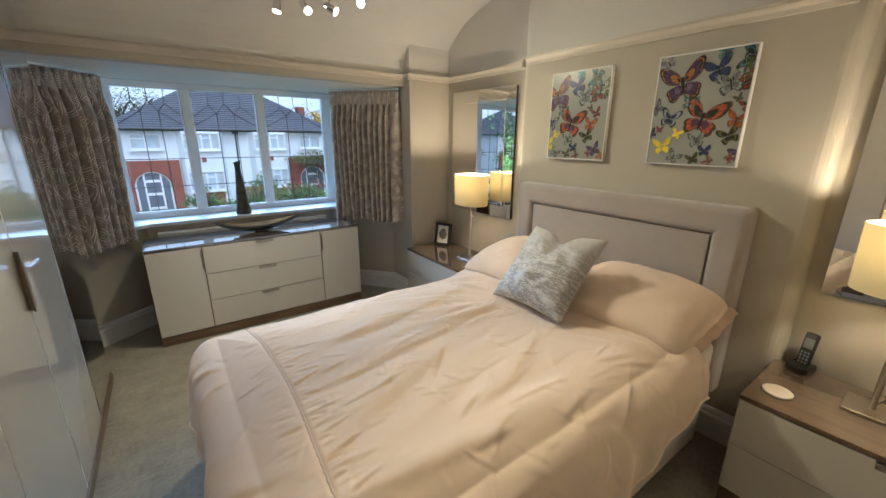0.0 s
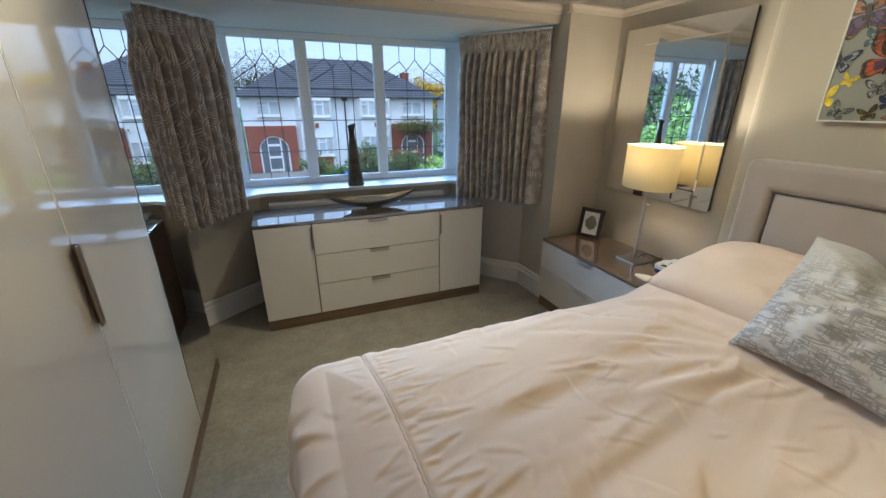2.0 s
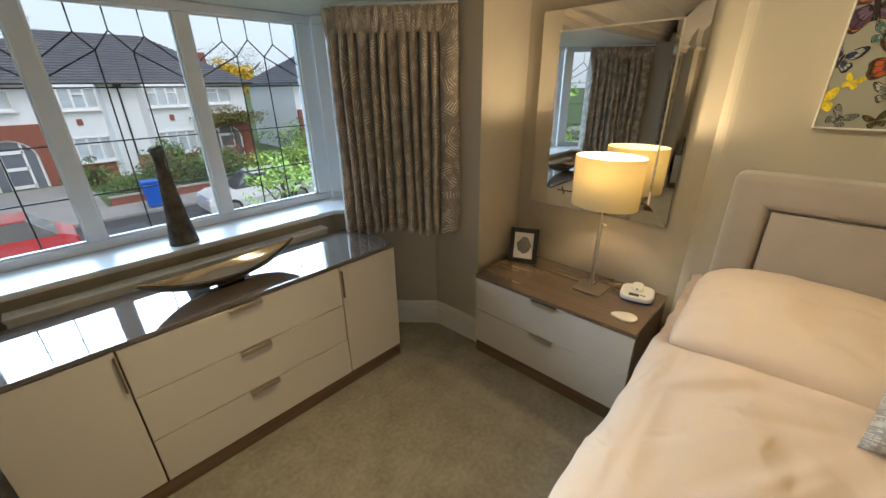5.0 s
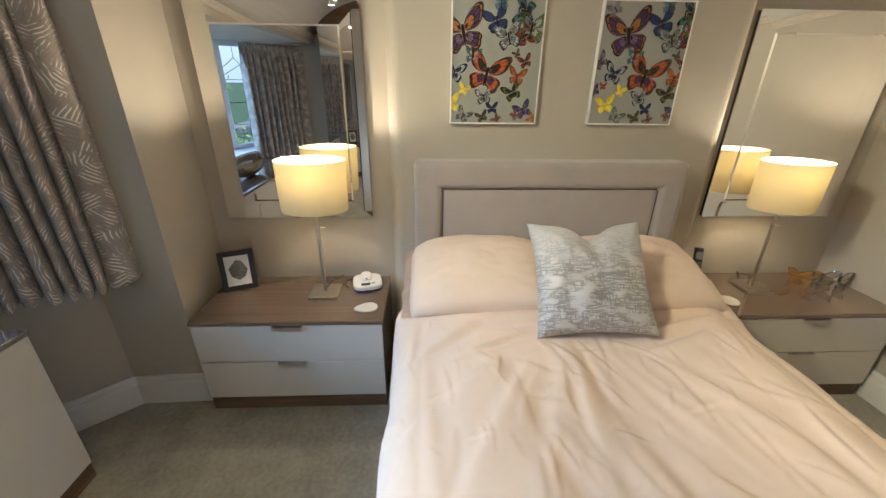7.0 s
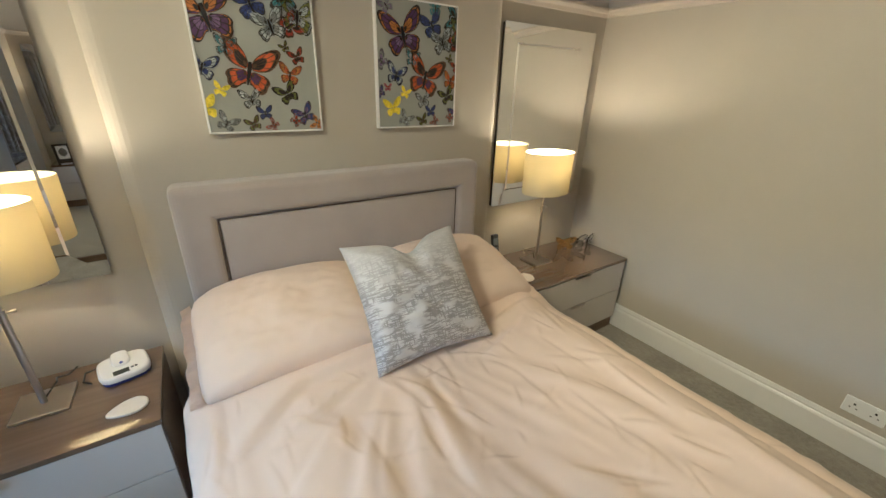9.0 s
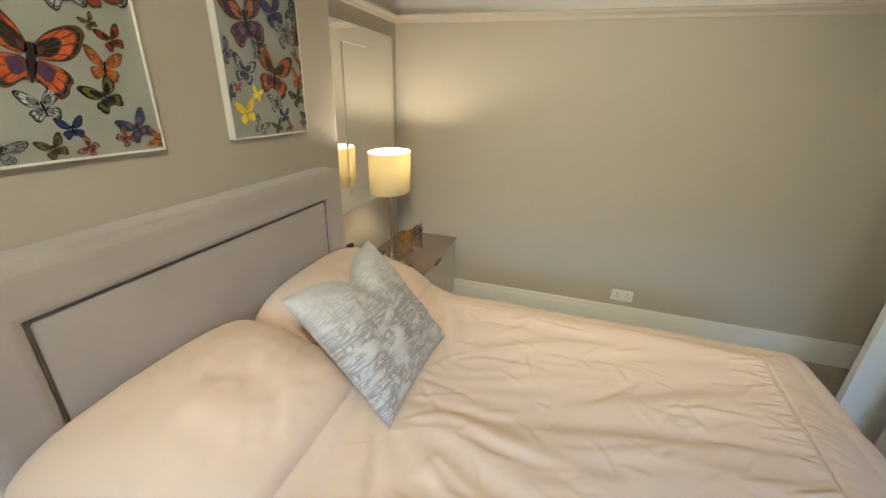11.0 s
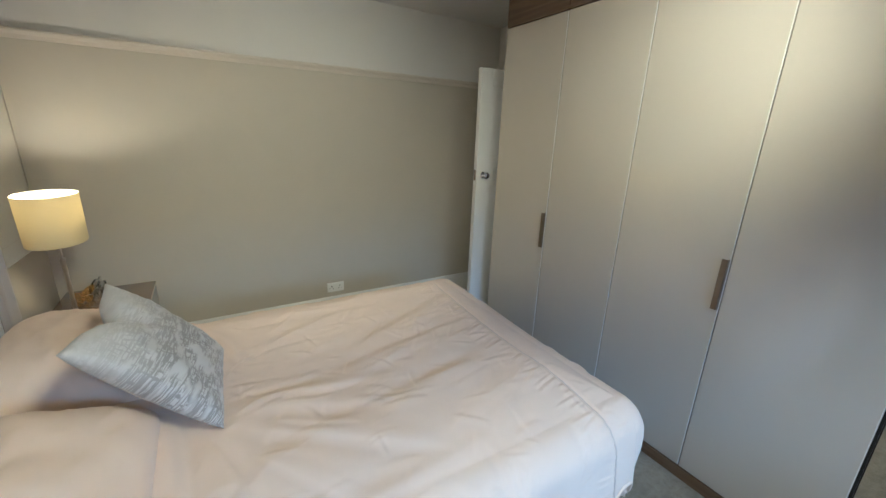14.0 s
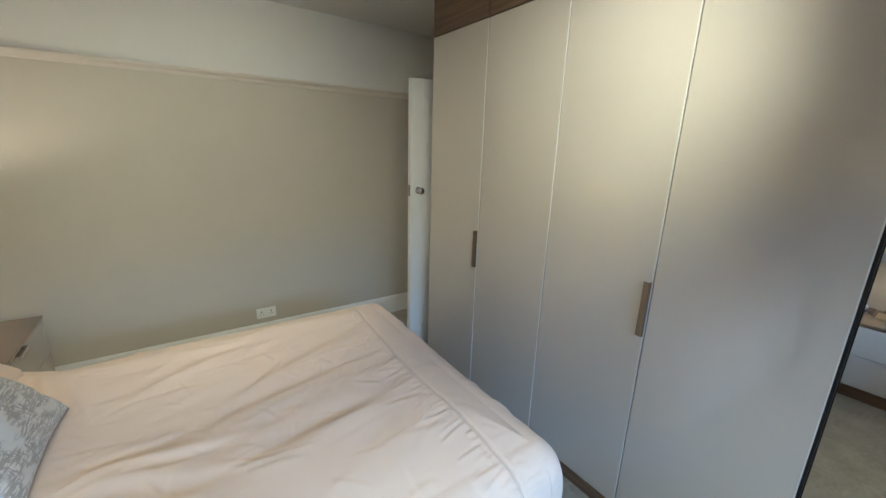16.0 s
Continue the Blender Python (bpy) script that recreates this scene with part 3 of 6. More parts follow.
def table_lamp(m, watts, label):
    t = thing("table_lamp", label, "lamp", m, "bedside table lamps")
    part("base", box(B(), -0.075, 0.075, -0.075, 0.075, 0, 0.010, 0.002), M_STEEL, t, "square brushed metal base")
    bm = B()
    cyl(bm, (0, 0, 0.01), (0, 0, 0.36), 0.0095)
    part("stem", bm, M_STEEL, t, smooth=False)
    bm = B()
    cyl(bm, (0, 0, 0.36), (0, 0, 0.56), 0.006)
    cyl(bm, (0, 0, 0.35), (0, 0, 0.375), 0.012)
    part("inner_stem", bm, M_STEEL, t)
    bm = cyl(B(), (0.0, -0.01, 0.365), (0.0, -0.035, 0.365), 0.005)
    part("thumbscrew", bm, M_STEEL, t)
    bm = B()
    # ribbed oval drum, open above and below
    n, nz = 64, 44
    rings = []
    for j in range(nz + 1):
        z = 0.462 + 0.243 * j / nz
        r = (0.160 + 0.004 * j / nz) + 0.0012 * math.sin(j * math.pi)
        rr = r + (0.0016 if j % 2 else -0.0012)
        rings.append([bm.verts.new((0.72 * rr * math.cos(2 * math.pi * i / n), rr * math.sin(2 * math.pi * i / n), z)) for i in range(n)])
    for a, b in zip(rings, rings[1:]):
        for i in range(n):
            bm.faces.new((a[i], a[(i + 1) % n], b[(i + 1) % n], b[i]))
    sh = part("shade", bm, M_SHADE, t, "ribbed cream oval drum shade", smooth=True)
    bm = B()
    for s in (0, 1, 2):
        a = s * 2.094
        tube(bm, [(0, 0, 0.50), (0.72 * 0.158 * math.cos(a), 0.158 * math.sin(a), 0.47)], 0.002, 6)
    part("spider", bm, M_STEEL, sh)
    bm = B()
    bmesh.ops.create_uvsphere(bm, u_segments=16, v_segments=10, radius=0.028, matrix=pose(0, 0, 0.60))
    cyl(bm, (0, 0, 0.545), (0, 0, 0.585), 0.014)
    part("bulb", bm, M_BULB, t, "lit bulb", smooth=True)
    bm = tube(B(), [(0.02, -0.0, 0.012), (0.06, -0.03, 0.04), (0.10, -0.02, 0.03), (0.14, -0.04, 0.006), (0.18, -0.06, 0.006)], 0.003, 6)
    part("cord", bm, M_BLACK, t, "dark cord")
    li = new("lamp_light", bpy.data.lights.new("lamp_light", "POINT"))
    li.data.energy, li.data.color, li.data.shadow_soft_size = watts, WARM, 0.03
    li.location = Matrix(m) @ Vector((0, 0, 0.645))
    return t


table_lamp(pose(2.50, 2.80, 0.545), 17.0, "lit table lamp with cream oval shade on a metal stem")
table_lamp(pose(2.505, 0.43, 0.545), 15.0, "lit table lamp with cream oval shade on a metal stem")

# ---- ceiling spots ----
C0 = Vector((1.32, 2.86, H - 0.012))
cl = thing("ceiling_spotlight", "chrome drop-bar ceiling light with adjustable lit spots", "ceiling light", pose(*C0))
part("ceiling_plate", lathe(B(), [(0.0, -0.022), (0.06, -0.022), (0.065, -0.018), (0.065, 0.0)], 32), M_CHROME, cl)
part("stem", cyl(B(), (0, 0, -0.02), (0, 0, -0.20), 0.008), M_CHROME, cl)
part("bar", tube(B(), [(-0.45, -0.16, -0.20), (-0.30, 0.06, -0.20), (-0.15, 0.10, -0.20), (0, 0.06, -0.20), (0.12, 0.02, -0.20), (0.26, -0.14, -0.20)], 0.009, 12), M_CHROME, cl)
M_SPOT = glow("spot_glass", (1.0, 0.86, 0.6), 14.0)
SPOTS = [((-0.43, -0.14, -0.34), (-0.92, -0.76, -0.44), 72, 84), ((-0.15, 0.14, -0.27), (-0.45, 0.0, -2.2), 76, 88), ((-0.01, 0.10, -0.27), (0.50, -1.5, -1.5), 44, 84), ((0.12, 0.04, -0.27), (1.16, -1.1, -0.95), 42, 95), ((0.24, -0.12, -0.26), (-0.5, -2.7, -1.08), 168, 76)]
for p, aim, watts, cone in SPOTS:
    p, d = Vector(p), Vector(aim).normalized()
    part("arm", tube(B(), [(p.x, p.y - 0.02, -0.20), (p.x, p.y, p.z)], 0.005), M_CHROME, cl)
    head = part("spot_head", cyl(B(), p - d * 0.03, p + d * 0.045, 0.019, 0.026, 20), M_CHROME, cl)
    part("lens", cyl(B(), p + d * 0.046, p + d * 0.05, 0.022, 0.022, 20), M_SPOT, head, "lit lens")
    li = new("spot_light", bpy.data.lights.new("spot_light", "SPOT"))
    li.data.energy, li.data.color, li.data.spot_size, li.data.spot_blend, li.data.shadow_soft_size = watts, (1.0, 0.79, 0.44), radians(cone), 1.0, 0.022
    e = C0 + p + d * 0.055
    li.matrix_basis = look(e, e + d)

# ---- fitted wardrobe ----
wr = thing("fitted_wardrobe", "cream gloss fitted wardrobe with tall doors and mirrored end", "wardrobe", pose(0, 0, 0))
F = -0.002
bm = B()
box(bm, XW + 0.005, F - 0.024, 0.769, 0.788, 0.0, 2.50)
box(bm, XW + 0.005, F - 0.024, 3.391, 3.410, 0.0, 2.50)
box(bm, XW + 0.005, F - 0.030, 0.788, 3.391, 0.06, 0.08)
part("carcass", bm, M_WALNUT, wr, "walnut carcass sides")
part("plinth", box(B(), XW + 0.05, F + 0.004, 0.773, 3.410, 0, 0.058, 0.002), M_WALNUT, wr, "walnut plinth")
for a, b in ((0.769, 1.298), (1.298, 2.342), (2.342, 3.41)):
    part("top_filler", box(B(), F - 0.022, F, a + 0.002, b - 0.002, 2.278, H - 0.002, 0.001), M_WALNUT, wr, "walnut filler panel")
part("shadow_gap", box(B(), F - 0.029, F - 0.024, 0.790, 3.389, 0.08, 2.27), M_GAP, wr)
for k, (a, b) in enumerate(((0.769, 1.298), (1.298, 1.820), (1.820, 2.342), (2.342, 2.872))):
    d = part("door", box(B(), F - 0.022, F, a + 0.0015, b - 0.0015, 0.064, 2.272, 0.0038), M_LACQ, wr)
    # white strip paints the bright highlight line along each door edge
    part("edge_highlight", box(B(), F - 0.004, F + 0.0008, b - 0.0052, b - 0.0018, 0.07, 2.266), M_WHITEP, d, "pale strip painting the highlight of the door edge")
    bm = B()
    if k in (0, 2):
        y = b - 0.004
        box(bm, F - 0.01, F + 0.018, y - 0.003, y, 0.905, 1.132, 0.002, 1)
        box(bm, F + 0.013, F + 0.018, y - 0.024, y, 0.905, 1.132, 0.002, 1)
        part("handle", bm, M_BRONZE, d, "bronze vertical edge pull")
md = part("mirror_door", box(B(), F - 0.022, F - 0.004, 2.879, 3.408, 0.062, 2.272), M_GAP, wr)
part("mirror_glass", box(B(), F - 0.004, F - 0.001, 2.883, 3.406, 0.064, 2.270), M_MIRROR, md, "mirror glass")
part("edge_strip", box(B(), F - 0.022, F + 0.002, 2.873, 2.879, 0.062, 2.272), M_BLACK, md, "black edge strip")

# ---- room door ----
dr = thing("panelled_door", "white painted panelled door standing open beside the wardrobe", "door", pose(XW + 0.01, 0.59, 0.0))
W, T, HD = 0.755, 0.040, 2.055
bm = B()
for a, b, z0, z1 in ((0.0, 0.105, 0.008, HD), (W - 0.105, W, 0.008, HD), (0.105, W - 0.105, 0.008, 0.22), (0.105, W - 0.105, HD - 0.11, HD), (0.105, W - 0.105, 1.22, 1.34)):
    box(bm, a, b, -T / 2, T / 2, z0, z1, 0.002, 1)
part("leaf_frame", bm, M_TRIM, dr)
for z0, z1 in ((0.22, 1.22), (1.34, HD - 0.11)):
    bm = B()
    box(bm, 0.105, W - 0.105, -0.010, 0.010, z0, z1)
    part("panel", bm, M_TRIM, dr)
    bm = B()
    for s in (-1, 1):
        for a, b, c, e in ((0.105, 0.12, z0, z1), (W - 0.12, W - 0.105, z0, z1), (0.12, W - 0.12, z0, z0 + 0.015), (0.12, W - 0.12, z1 - 0.015, z1)):
            box(bm, a, b, s * 0.012 - 0.004, s * 0.012 + 0.004, c, e, 0.002, 1)
    part("panel_moulding", bm, M_TRIM, dr)
for s in (-1, 1):
    bm = B()
    lathe(bm, [(0.0, 0.062), (0.014, 0.061), (0.024, 0.054), (0.028, 0.044), (0.024, 0.034), (0.012, 0.028), (0.009, 0.02), (0.009, 0.008), (0.024, 0.006), (0.026, 0.0)], 24)
    bmesh.ops.transform(bm, matrix=pose(W - 0.062, s * T / 2, 1.30, -90 * s), verts=bm.verts)
    part("knob", bm, M_CHROME, dr, "chrome knob", smooth=True)
part("latch_plate", box(B(), W, W + 0.0015, -0.011, 0.011, 1.26, 1.34), M_BRONZE, dr)
for z in (0.25, 1.8):
    part("hinge", cyl(B(), (-0.003, -0.022, z), (-0.003, -0.022, z + 0.09), 0.006), M_STEEL, dr)
bm = B()
box(bm, XW - 0.15, XW + 0.0, -0.155, -0.125, 0, 2.07)
box(bm, XW - 0.15, XW + 0.0, 0.59, 0.62, 0, 2.07)
box(bm, XW - 0.15, XW + 0.0, -0.155, 0.62, 2.045, 2.075)
setting("door_frame", bm, M_TRIM, "white painted door lining")
bm = B()
box(bm, XW - 1.3, XW - 0.15, YS - 0.4, YS - 0.2, 0, 2.6)
box(bm, XW - 1.3, XW - 0.15, 0.9, 1.1, 0, 2.6)
box(bm, XW - 1.4, XW - 1.3, YS - 0.4, 1.1, 0, 2.6)
setting("wall_landing", bm, M_WALL, "plain landing wall beyond the door")
setting("floor_landing", box(B(), XW - 1.4, XW - 0.2, YS - 0.4, 1.1, -0.12, 0.0), M_CARPET, "carpet of the landing")
setting("ceiling_landing", box(B(), XW - 1.4, XW - 0.15, YS - 0.4, 1.1, 2.6, 2.7), M_FRIEZE, "white landing ceiling")

# ---- bed ----
BY0, BY1, BX0, BX1 = 0.945, 2.310, 0.50, 2.50
bed = thing("divan_bed", "double divan bed with upholstered base and taupe velvet headboard", "bed", pose(0, 0, 0))
for a, b in ((BX0 + 0.01, 1.50), (1.504, BX1)):
    part("divan_base", box(B(), a, b, BY0 + 0.01, BY1 - 0.01, 0.03, 0.35, 0.012), M_DIVAN, bed, "beige fabric divan base")
for x in (0.6, 2.4):
    for y in (1.05, 2.2):
        part("foot", cyl(B(), (x, y, 0), (x, y, 0.035), 0.025), M_BLACK, bed)
part("mattress", box(B(), BX0, BX1, BY0, BY1, 0.352, 0.60, 0.04, 4), M_DIVAN, bed, "mattress")
bm = B()
hp = [(0.938, 0.3), (0.938, 1.205), (0.944, 1.222), (0.962, 1.233), (2.291, 1.233), (2.309, 1.222), (2.315, 1.205), (2.315, 0.3), (2.177, 0.3), (2.177, 1.10), (1.073, 1.10), (1.073, 0.3)]
f0 = [bm.verts.new((2.522, y, z)) for y, z in hp]
f1 = [bm.verts.new((2.631, y, z)) for y, z in hp]
bm.faces.new(f0)
bm.faces.new(f1[::-1])
for k in range(len(hp)):
    bm.faces.new((f0[k], f1[k], f1[(k + 1) % len(hp)], f0[(k + 1) % len(hp)]))
bmesh.ops.recalc_face_normals(bm, faces=bm.faces)
bmesh.ops.bevel(bm, geom=[e for e in bm.edges if abs(e.verts[0].co.x - 2.522) < 1e-4 and abs(e.verts[1].co.x - 2.522) < 1e-4], offset=0.034, segments=5, affect="EDGES", profile=0.5)
part("headboard_border", bm, M_VELVET, bed, "taupe velvet padded border")
part("headboard_panel", box(B(), 2.536, 2.628, 1.077, 2.173, 0.3, 1.096, 0.012, 4), M_VELVET, bed, "taupe velvet inset panel", smooth=True)
bm = tube(B(), [(2.541, 1.077, 0.5), (2.541, 1.077, 1.09), (2.541, 1.085, 1.098), (2.541, 2.165, 1.098), (2.541, 2.173, 1.09), (2.541, 2.173, 0.5)], 0.0028, 8)
part("piping", bm, mat("velvet_piping", (0.09, 0.065, 0.05), 0.8), bed, "dark piped seam")


class Creases:
    """A height field over the bed: each crease is a bent, tapering ridge, steep on one side and soft on the other."""

    def __init__(self, x0, x1, y0, y1, step):
        self.x0, self.y0, self.step = x0, y0, step
        self.xs, self.ys = np.arange(x0, x1 + step, step), np.arange(y0, y1 + step, step)
        self.h = np.zeros((len(self.xs), len(self.ys)))

    def ridge(self, x, y, angle, length, width, height, bend=0.0):
        r = length + 6 * width
        i0, i1 = np.searchsorted(self.xs, (x - r, x + r))
        j0, j1 = np.searchsorted(self.ys, (y - r, y + r))
        if i0 == i1 or j0 == j1:
            return
        dx, dy = self.xs[i0:i1, None] - x, self.ys[None, j0:j1] - y
        u = (dx * math.cos(angle) + dy * math.sin(angle)) / length
        v = (-dx * math.sin(angle) + dy * math.cos(angle)) - bend * length * u * u
        along = np.where((u > -0.5) & (u < 0.5), np.cos(np.pi * np.clip(u, -0.5, 0.5)) ** 0.8, 0.0)
        w = width * (0.6 + 0.4 * along)
        across = np.where(v < 0, np.exp(-((v / w) ** 2)), np.exp(-((v / (2.4 * w)) ** 2))) - 0.45 * np.exp(-(((v + 1.9 * w) / (1.2 * w)) ** 2))
        self.h[i0:i1, j0:j1] += height * along * across

    def __call__(self, x, y):
        a, b = (x - self.x0) / self.step, (y - self.y0) / self.step
        i, j = min(max(int(a), 0), len(self.xs) - 2), min(max(int(b), 0), len(self.ys) - 2)
        p, q = min(max(a - i, 0.0), 1.0), min(max(b - j, 0.0), 1.0)
        h = self.h
        return (h[i, j] * (1 - p) + h[i + 1, j] * p) * (1 - q) + (h[i, j + 1] * (1 - p) + h[i + 1, j + 1] * p) * q


def seam_at(b):
    """How far from the headboard end the gathered seam runs."""
    return 0.70 + 0.018 * math.sin(b * 4 + 1.0)


def bed_creases():
    rng = random.Random(21)
    c = Creases(0.05, 2.30, 0.45, 2.80, 0.004)
    # the cover bunched below the pillows
    for x, y, a, L, w, h in ((1.93, 2.16, -1.05, 0.30, 0.022, 0.020), (2.00, 1.90, -1.45, 0.42, 0.020, 0.018), (1.86, 2.02, -1.25, 0.34, 0.016, 0.012), (1.95, 1.16, 1.75, 0.50, 0.020, 0.016), (1.83, 1.30, 1.9, 0.34, 0.016, 0.010)):
        c.ridge(x, y, a, L, w, h, rng.uniform(-0.15, 0.15))
    # folds fanning out from the cushion down the bed
    for k in range(22):
        a = math.pi + rng.uniform(-0.85, 0.60)
        d, L = rng.uniform(0.14, 0.30), rng.uniform(0.22, 0.62)
        c.ridge(1.98 + (d + L / 2) * math.cos(a), 1.68 + (d + L / 2) * math.sin(a) * 1.25, a, L, rng.uniform(0.012, 0.028), rng.uniform(0.0018, 0.0050), rng.uniform(-0.16, 0.16))
    # long soft folds down the length, then shorter slanting ones
    for k in range(20):
        c.ridge(rng.uniform(0.85, 1.75), rng.uniform(0.95, 2.30), rng.uniform(-0.10, 0.42), rng.uniform(0.45, 0.95), rng.uniform(0.022, 0.038), rng.uniform(0.003, 0.0072), rng.uniform(-0.10, 0.10))
    for k in range(64):
        c.ridge(rng.uniform(0.75, 2.0), rng.uniform(0.88, 2.36), rng.gauss(0.22, 0.38), rng.uniform(0.12, 0.34), rng.uniform(0.007, 0.013), rng.uniform(0.0015, 0.0042), rng.uniform(-0.18, 0.18))
    for k in range(230):
        c.ridge(rng.uniform(0.5, 2.1), rng.uniform(0.60, 2.65), rng.gauss(0.2, 0.8), rng.uniform(0.05, 0.15), rng.uniform(0.005, 0.009), rng.uniform(0.0010, 0.0028), rng.uniform(-0.2, 0.2))
    # gathers drawn in at the seam
    y = 0.50
    while y < 2.75:
        L = rng.choice((0.035, 0.05, 0.06, 0.09, 0.14))
        c.ridge(seam_at(y) + 0.012 + L * 0.42, y, rng.gauss(0.12, 0.16), L, rng.uniform(0.0042, 0.0068), rng.uniform(0.0022, 0.0050))
        if rng.random() < 0.45:
            L = rng.uniform(0.04, 0.13)
            c.ridge(seam_at(y) - 0.012 - L * 0.42, y, rng.gauss(-0.1, 0.25), L, rng.uniform(0.005, 0.009), rng.uniform(0.0012, 0.0032))
        y += rng.uniform(0.015, 0.034)
    # drape folds over the sides and the foot
    for k in range(22):
        c.ridge(rng.uniform(0.6, 2.1), rng.choice((rng.uniform(0.55, 0.85), rng.uniform(2.40, 2.68))), math.pi / 2 + rng.gauss(0.0, 0.3), rng.uniform(0.16, 0.40), rng.uniform(0.014, 0.026), rng.uniform(0.004, 0.010))
    for k in range(16):
        c.ridge(rng.uniform(0.18, 0.50), rng.uniform(0.80, 2.45), rng.gauss(0.0, 0.35), rng.uniform(0.16, 0.36), rng.uniform(0.012, 0.022), rng.uniform(0.003, 0.007))
    return c


CREASES = bed_creases()


def wrinkle(x, y):
    """The quilt's soft swell with its creases."""
    return 0.010 * noise.noise(Vector((x * 1.4 + 3, y * 2.4 + 0.9 * x, 0.3))) + 0.004 * noise.noise(Vector((x * 5.0, y * 6.0, 2.3))) + CREASES(x, y)


DY0, DY1, DX0, DX1 = BY0 + 0.03, BY1 - 0.03, BX0 + 0.055, 2.16
R = 0.115


def duvet_point(a, b, lift=0.0):
    """Where the cloth point (a, b), flat on the bed, lies once it is draped."""
    qx, qy = max(a, DX0), min(max(b, DY0), DY1)
    dx, dy = a - qx, b - qy
    d = math.hypot(dx, dy)
    wr_ = wrinkle(a, b)
    seam = a - seam_at(b)
    gather = -0.0075 * math.exp(-((seam / 0.007) ** 2))
    edge = min(1.0, max(0.0, min((b - DY0) * 2.2, DY1 - b, (a - DX0) * 1.8) / 0.3))
    edge = 1 - (1 - edge) ** 2
    top = 0.634 + 0.046 * max(0, edge) + wr_ + gather + lift
    rise = min(1, max(0, (a - 1.90) / 0.26))
    top += 0.055 * rise * rise * (3 - 2 * rise) * (0.8 + 0.2 * math.cos((b - 1.63) * 9))
    top += 0.022 * max(0.0, min(1.0, (1.7 - b) / 0.8))
    top += 0.005 * max(0.0, min(1.0, (1.3 - a) / 0.4)) * max(0.0, min(1.0, (1.9 - b) / 0.5))
    if d == 0:
        return (a, b, top)
    ux, uy = dx / d, dy / d
    arc = R * math.pi / 2
    if d < arc:
        off, drop = R * math.sin(d / R), R * (1 - math.cos(d / R))
    else:
        off, drop = R, R + (d - arc)
    al = b if abs(ux) > abs(uy) else a
    s = math.atan2(dy, dx) if (dx and dy) else 0
    fold = min(1, max(0, (d - 0.10) / 0.3))
    wav = 0.020 * math.sin(al * 13 + 1.5 * math.sin(al * 5) + s * 6) + 0.010 * math.sin(al * 29 + s * 9)
    off += fold * (wav + 0.015) + wr_ * 0.5 + lift
    return (qx + ux * off, qy + uy * off, top - drop * 0.97)


FOOT_OVER = 0.42


def ramp(v, a, b, p, q):
    k = min(1.0, max(0.0, (v - a) / (b - a)))
    return p + (q - p) * k * k * (3 - 2 * k)


def over_north(a):
    return ramp(a, 0.55, 1.15, 0.37, 0.47)


def over_south(a):
    return ramp(a, 1.55, 2.12, 0.45, 0.27)


def duvet():
    bm = B()
    nx, ny = 440, 460
    rows = []
    for i in range(nx + 1):
        a = DX0 - FOOT_OVER + (DX1 - DX0 + FOOT_OVER) * i / nx
        b0, b1 = DY0 - over_south(a), DY1 + over_north(a)
        rows.append([bm.verts.new(duvet_point(a, b0 + (b1 - b0) * j / ny)) for j in range(ny + 1)])
    for a, b in zip(rows, rows[1:]):
        for j in range(ny):
            bm.faces.new((a[j], b[j], b[j + 1], a[j + 1]))
    bmesh.ops.recalc_face_normals(bm, faces=bm.faces)
    bmesh.ops.solidify(bm, geom=bm.faces[:], thickness=0.012)
    return bm


dv = thing("duvet", "rumpled blush cotton duvet with a gathered seam near the foot", "duvet", pose(0, 0, 0))
part("cover", duvet(), M_DUVET, dv, smooth=True)
M_STITCH = mat("stitch_blush", (0.66, 0.53, 0.43), 0.9)
b0, b1 = DY0 - over_south(0.7), DY1 + over_north(0.7)
ts = [b0 + 0.01 + (b1 - b0 - 0.02) * k / 260 for k in range(261)]
part("gathered_seam", tube(B(), [duvet_point(seam_at(b) + 0.0015 * math.sin(b * 190), b, 0.0015) for b in ts], 0.0026, 6), M_STITCH, dv, "stitched gathered seam", smooth=True)
ts = [DX0 - FOOT_OVER + (DX1 - DX0 + FOOT_OVER) * k / 160 for k in range(161)]
part("hem", tube(B(), [duvet_point(a, DY1 + over_north(a) - 0.002, 0.001) for a in ts], 0.006, 6), M_DUVET, dv, smooth=True)
part("hem", tube(B(), [duvet_point(a, DY0 - over_south(a) + 0.002, 0.001) for a in ts], 0.006, 6), M_DUVET, dv, smooth=True)


b0, b1 = DY0 - over_south(0.2), DY1 + over_north(0.2)
part("hem", tube(B(), [duvet_point(DX0 - FOOT_OVER + 0.002, b0 + (b1 - b0) * k / 160, 0.001) for k in range(161)], 0.006, 6), M_DUVET, dv, smooth=True)


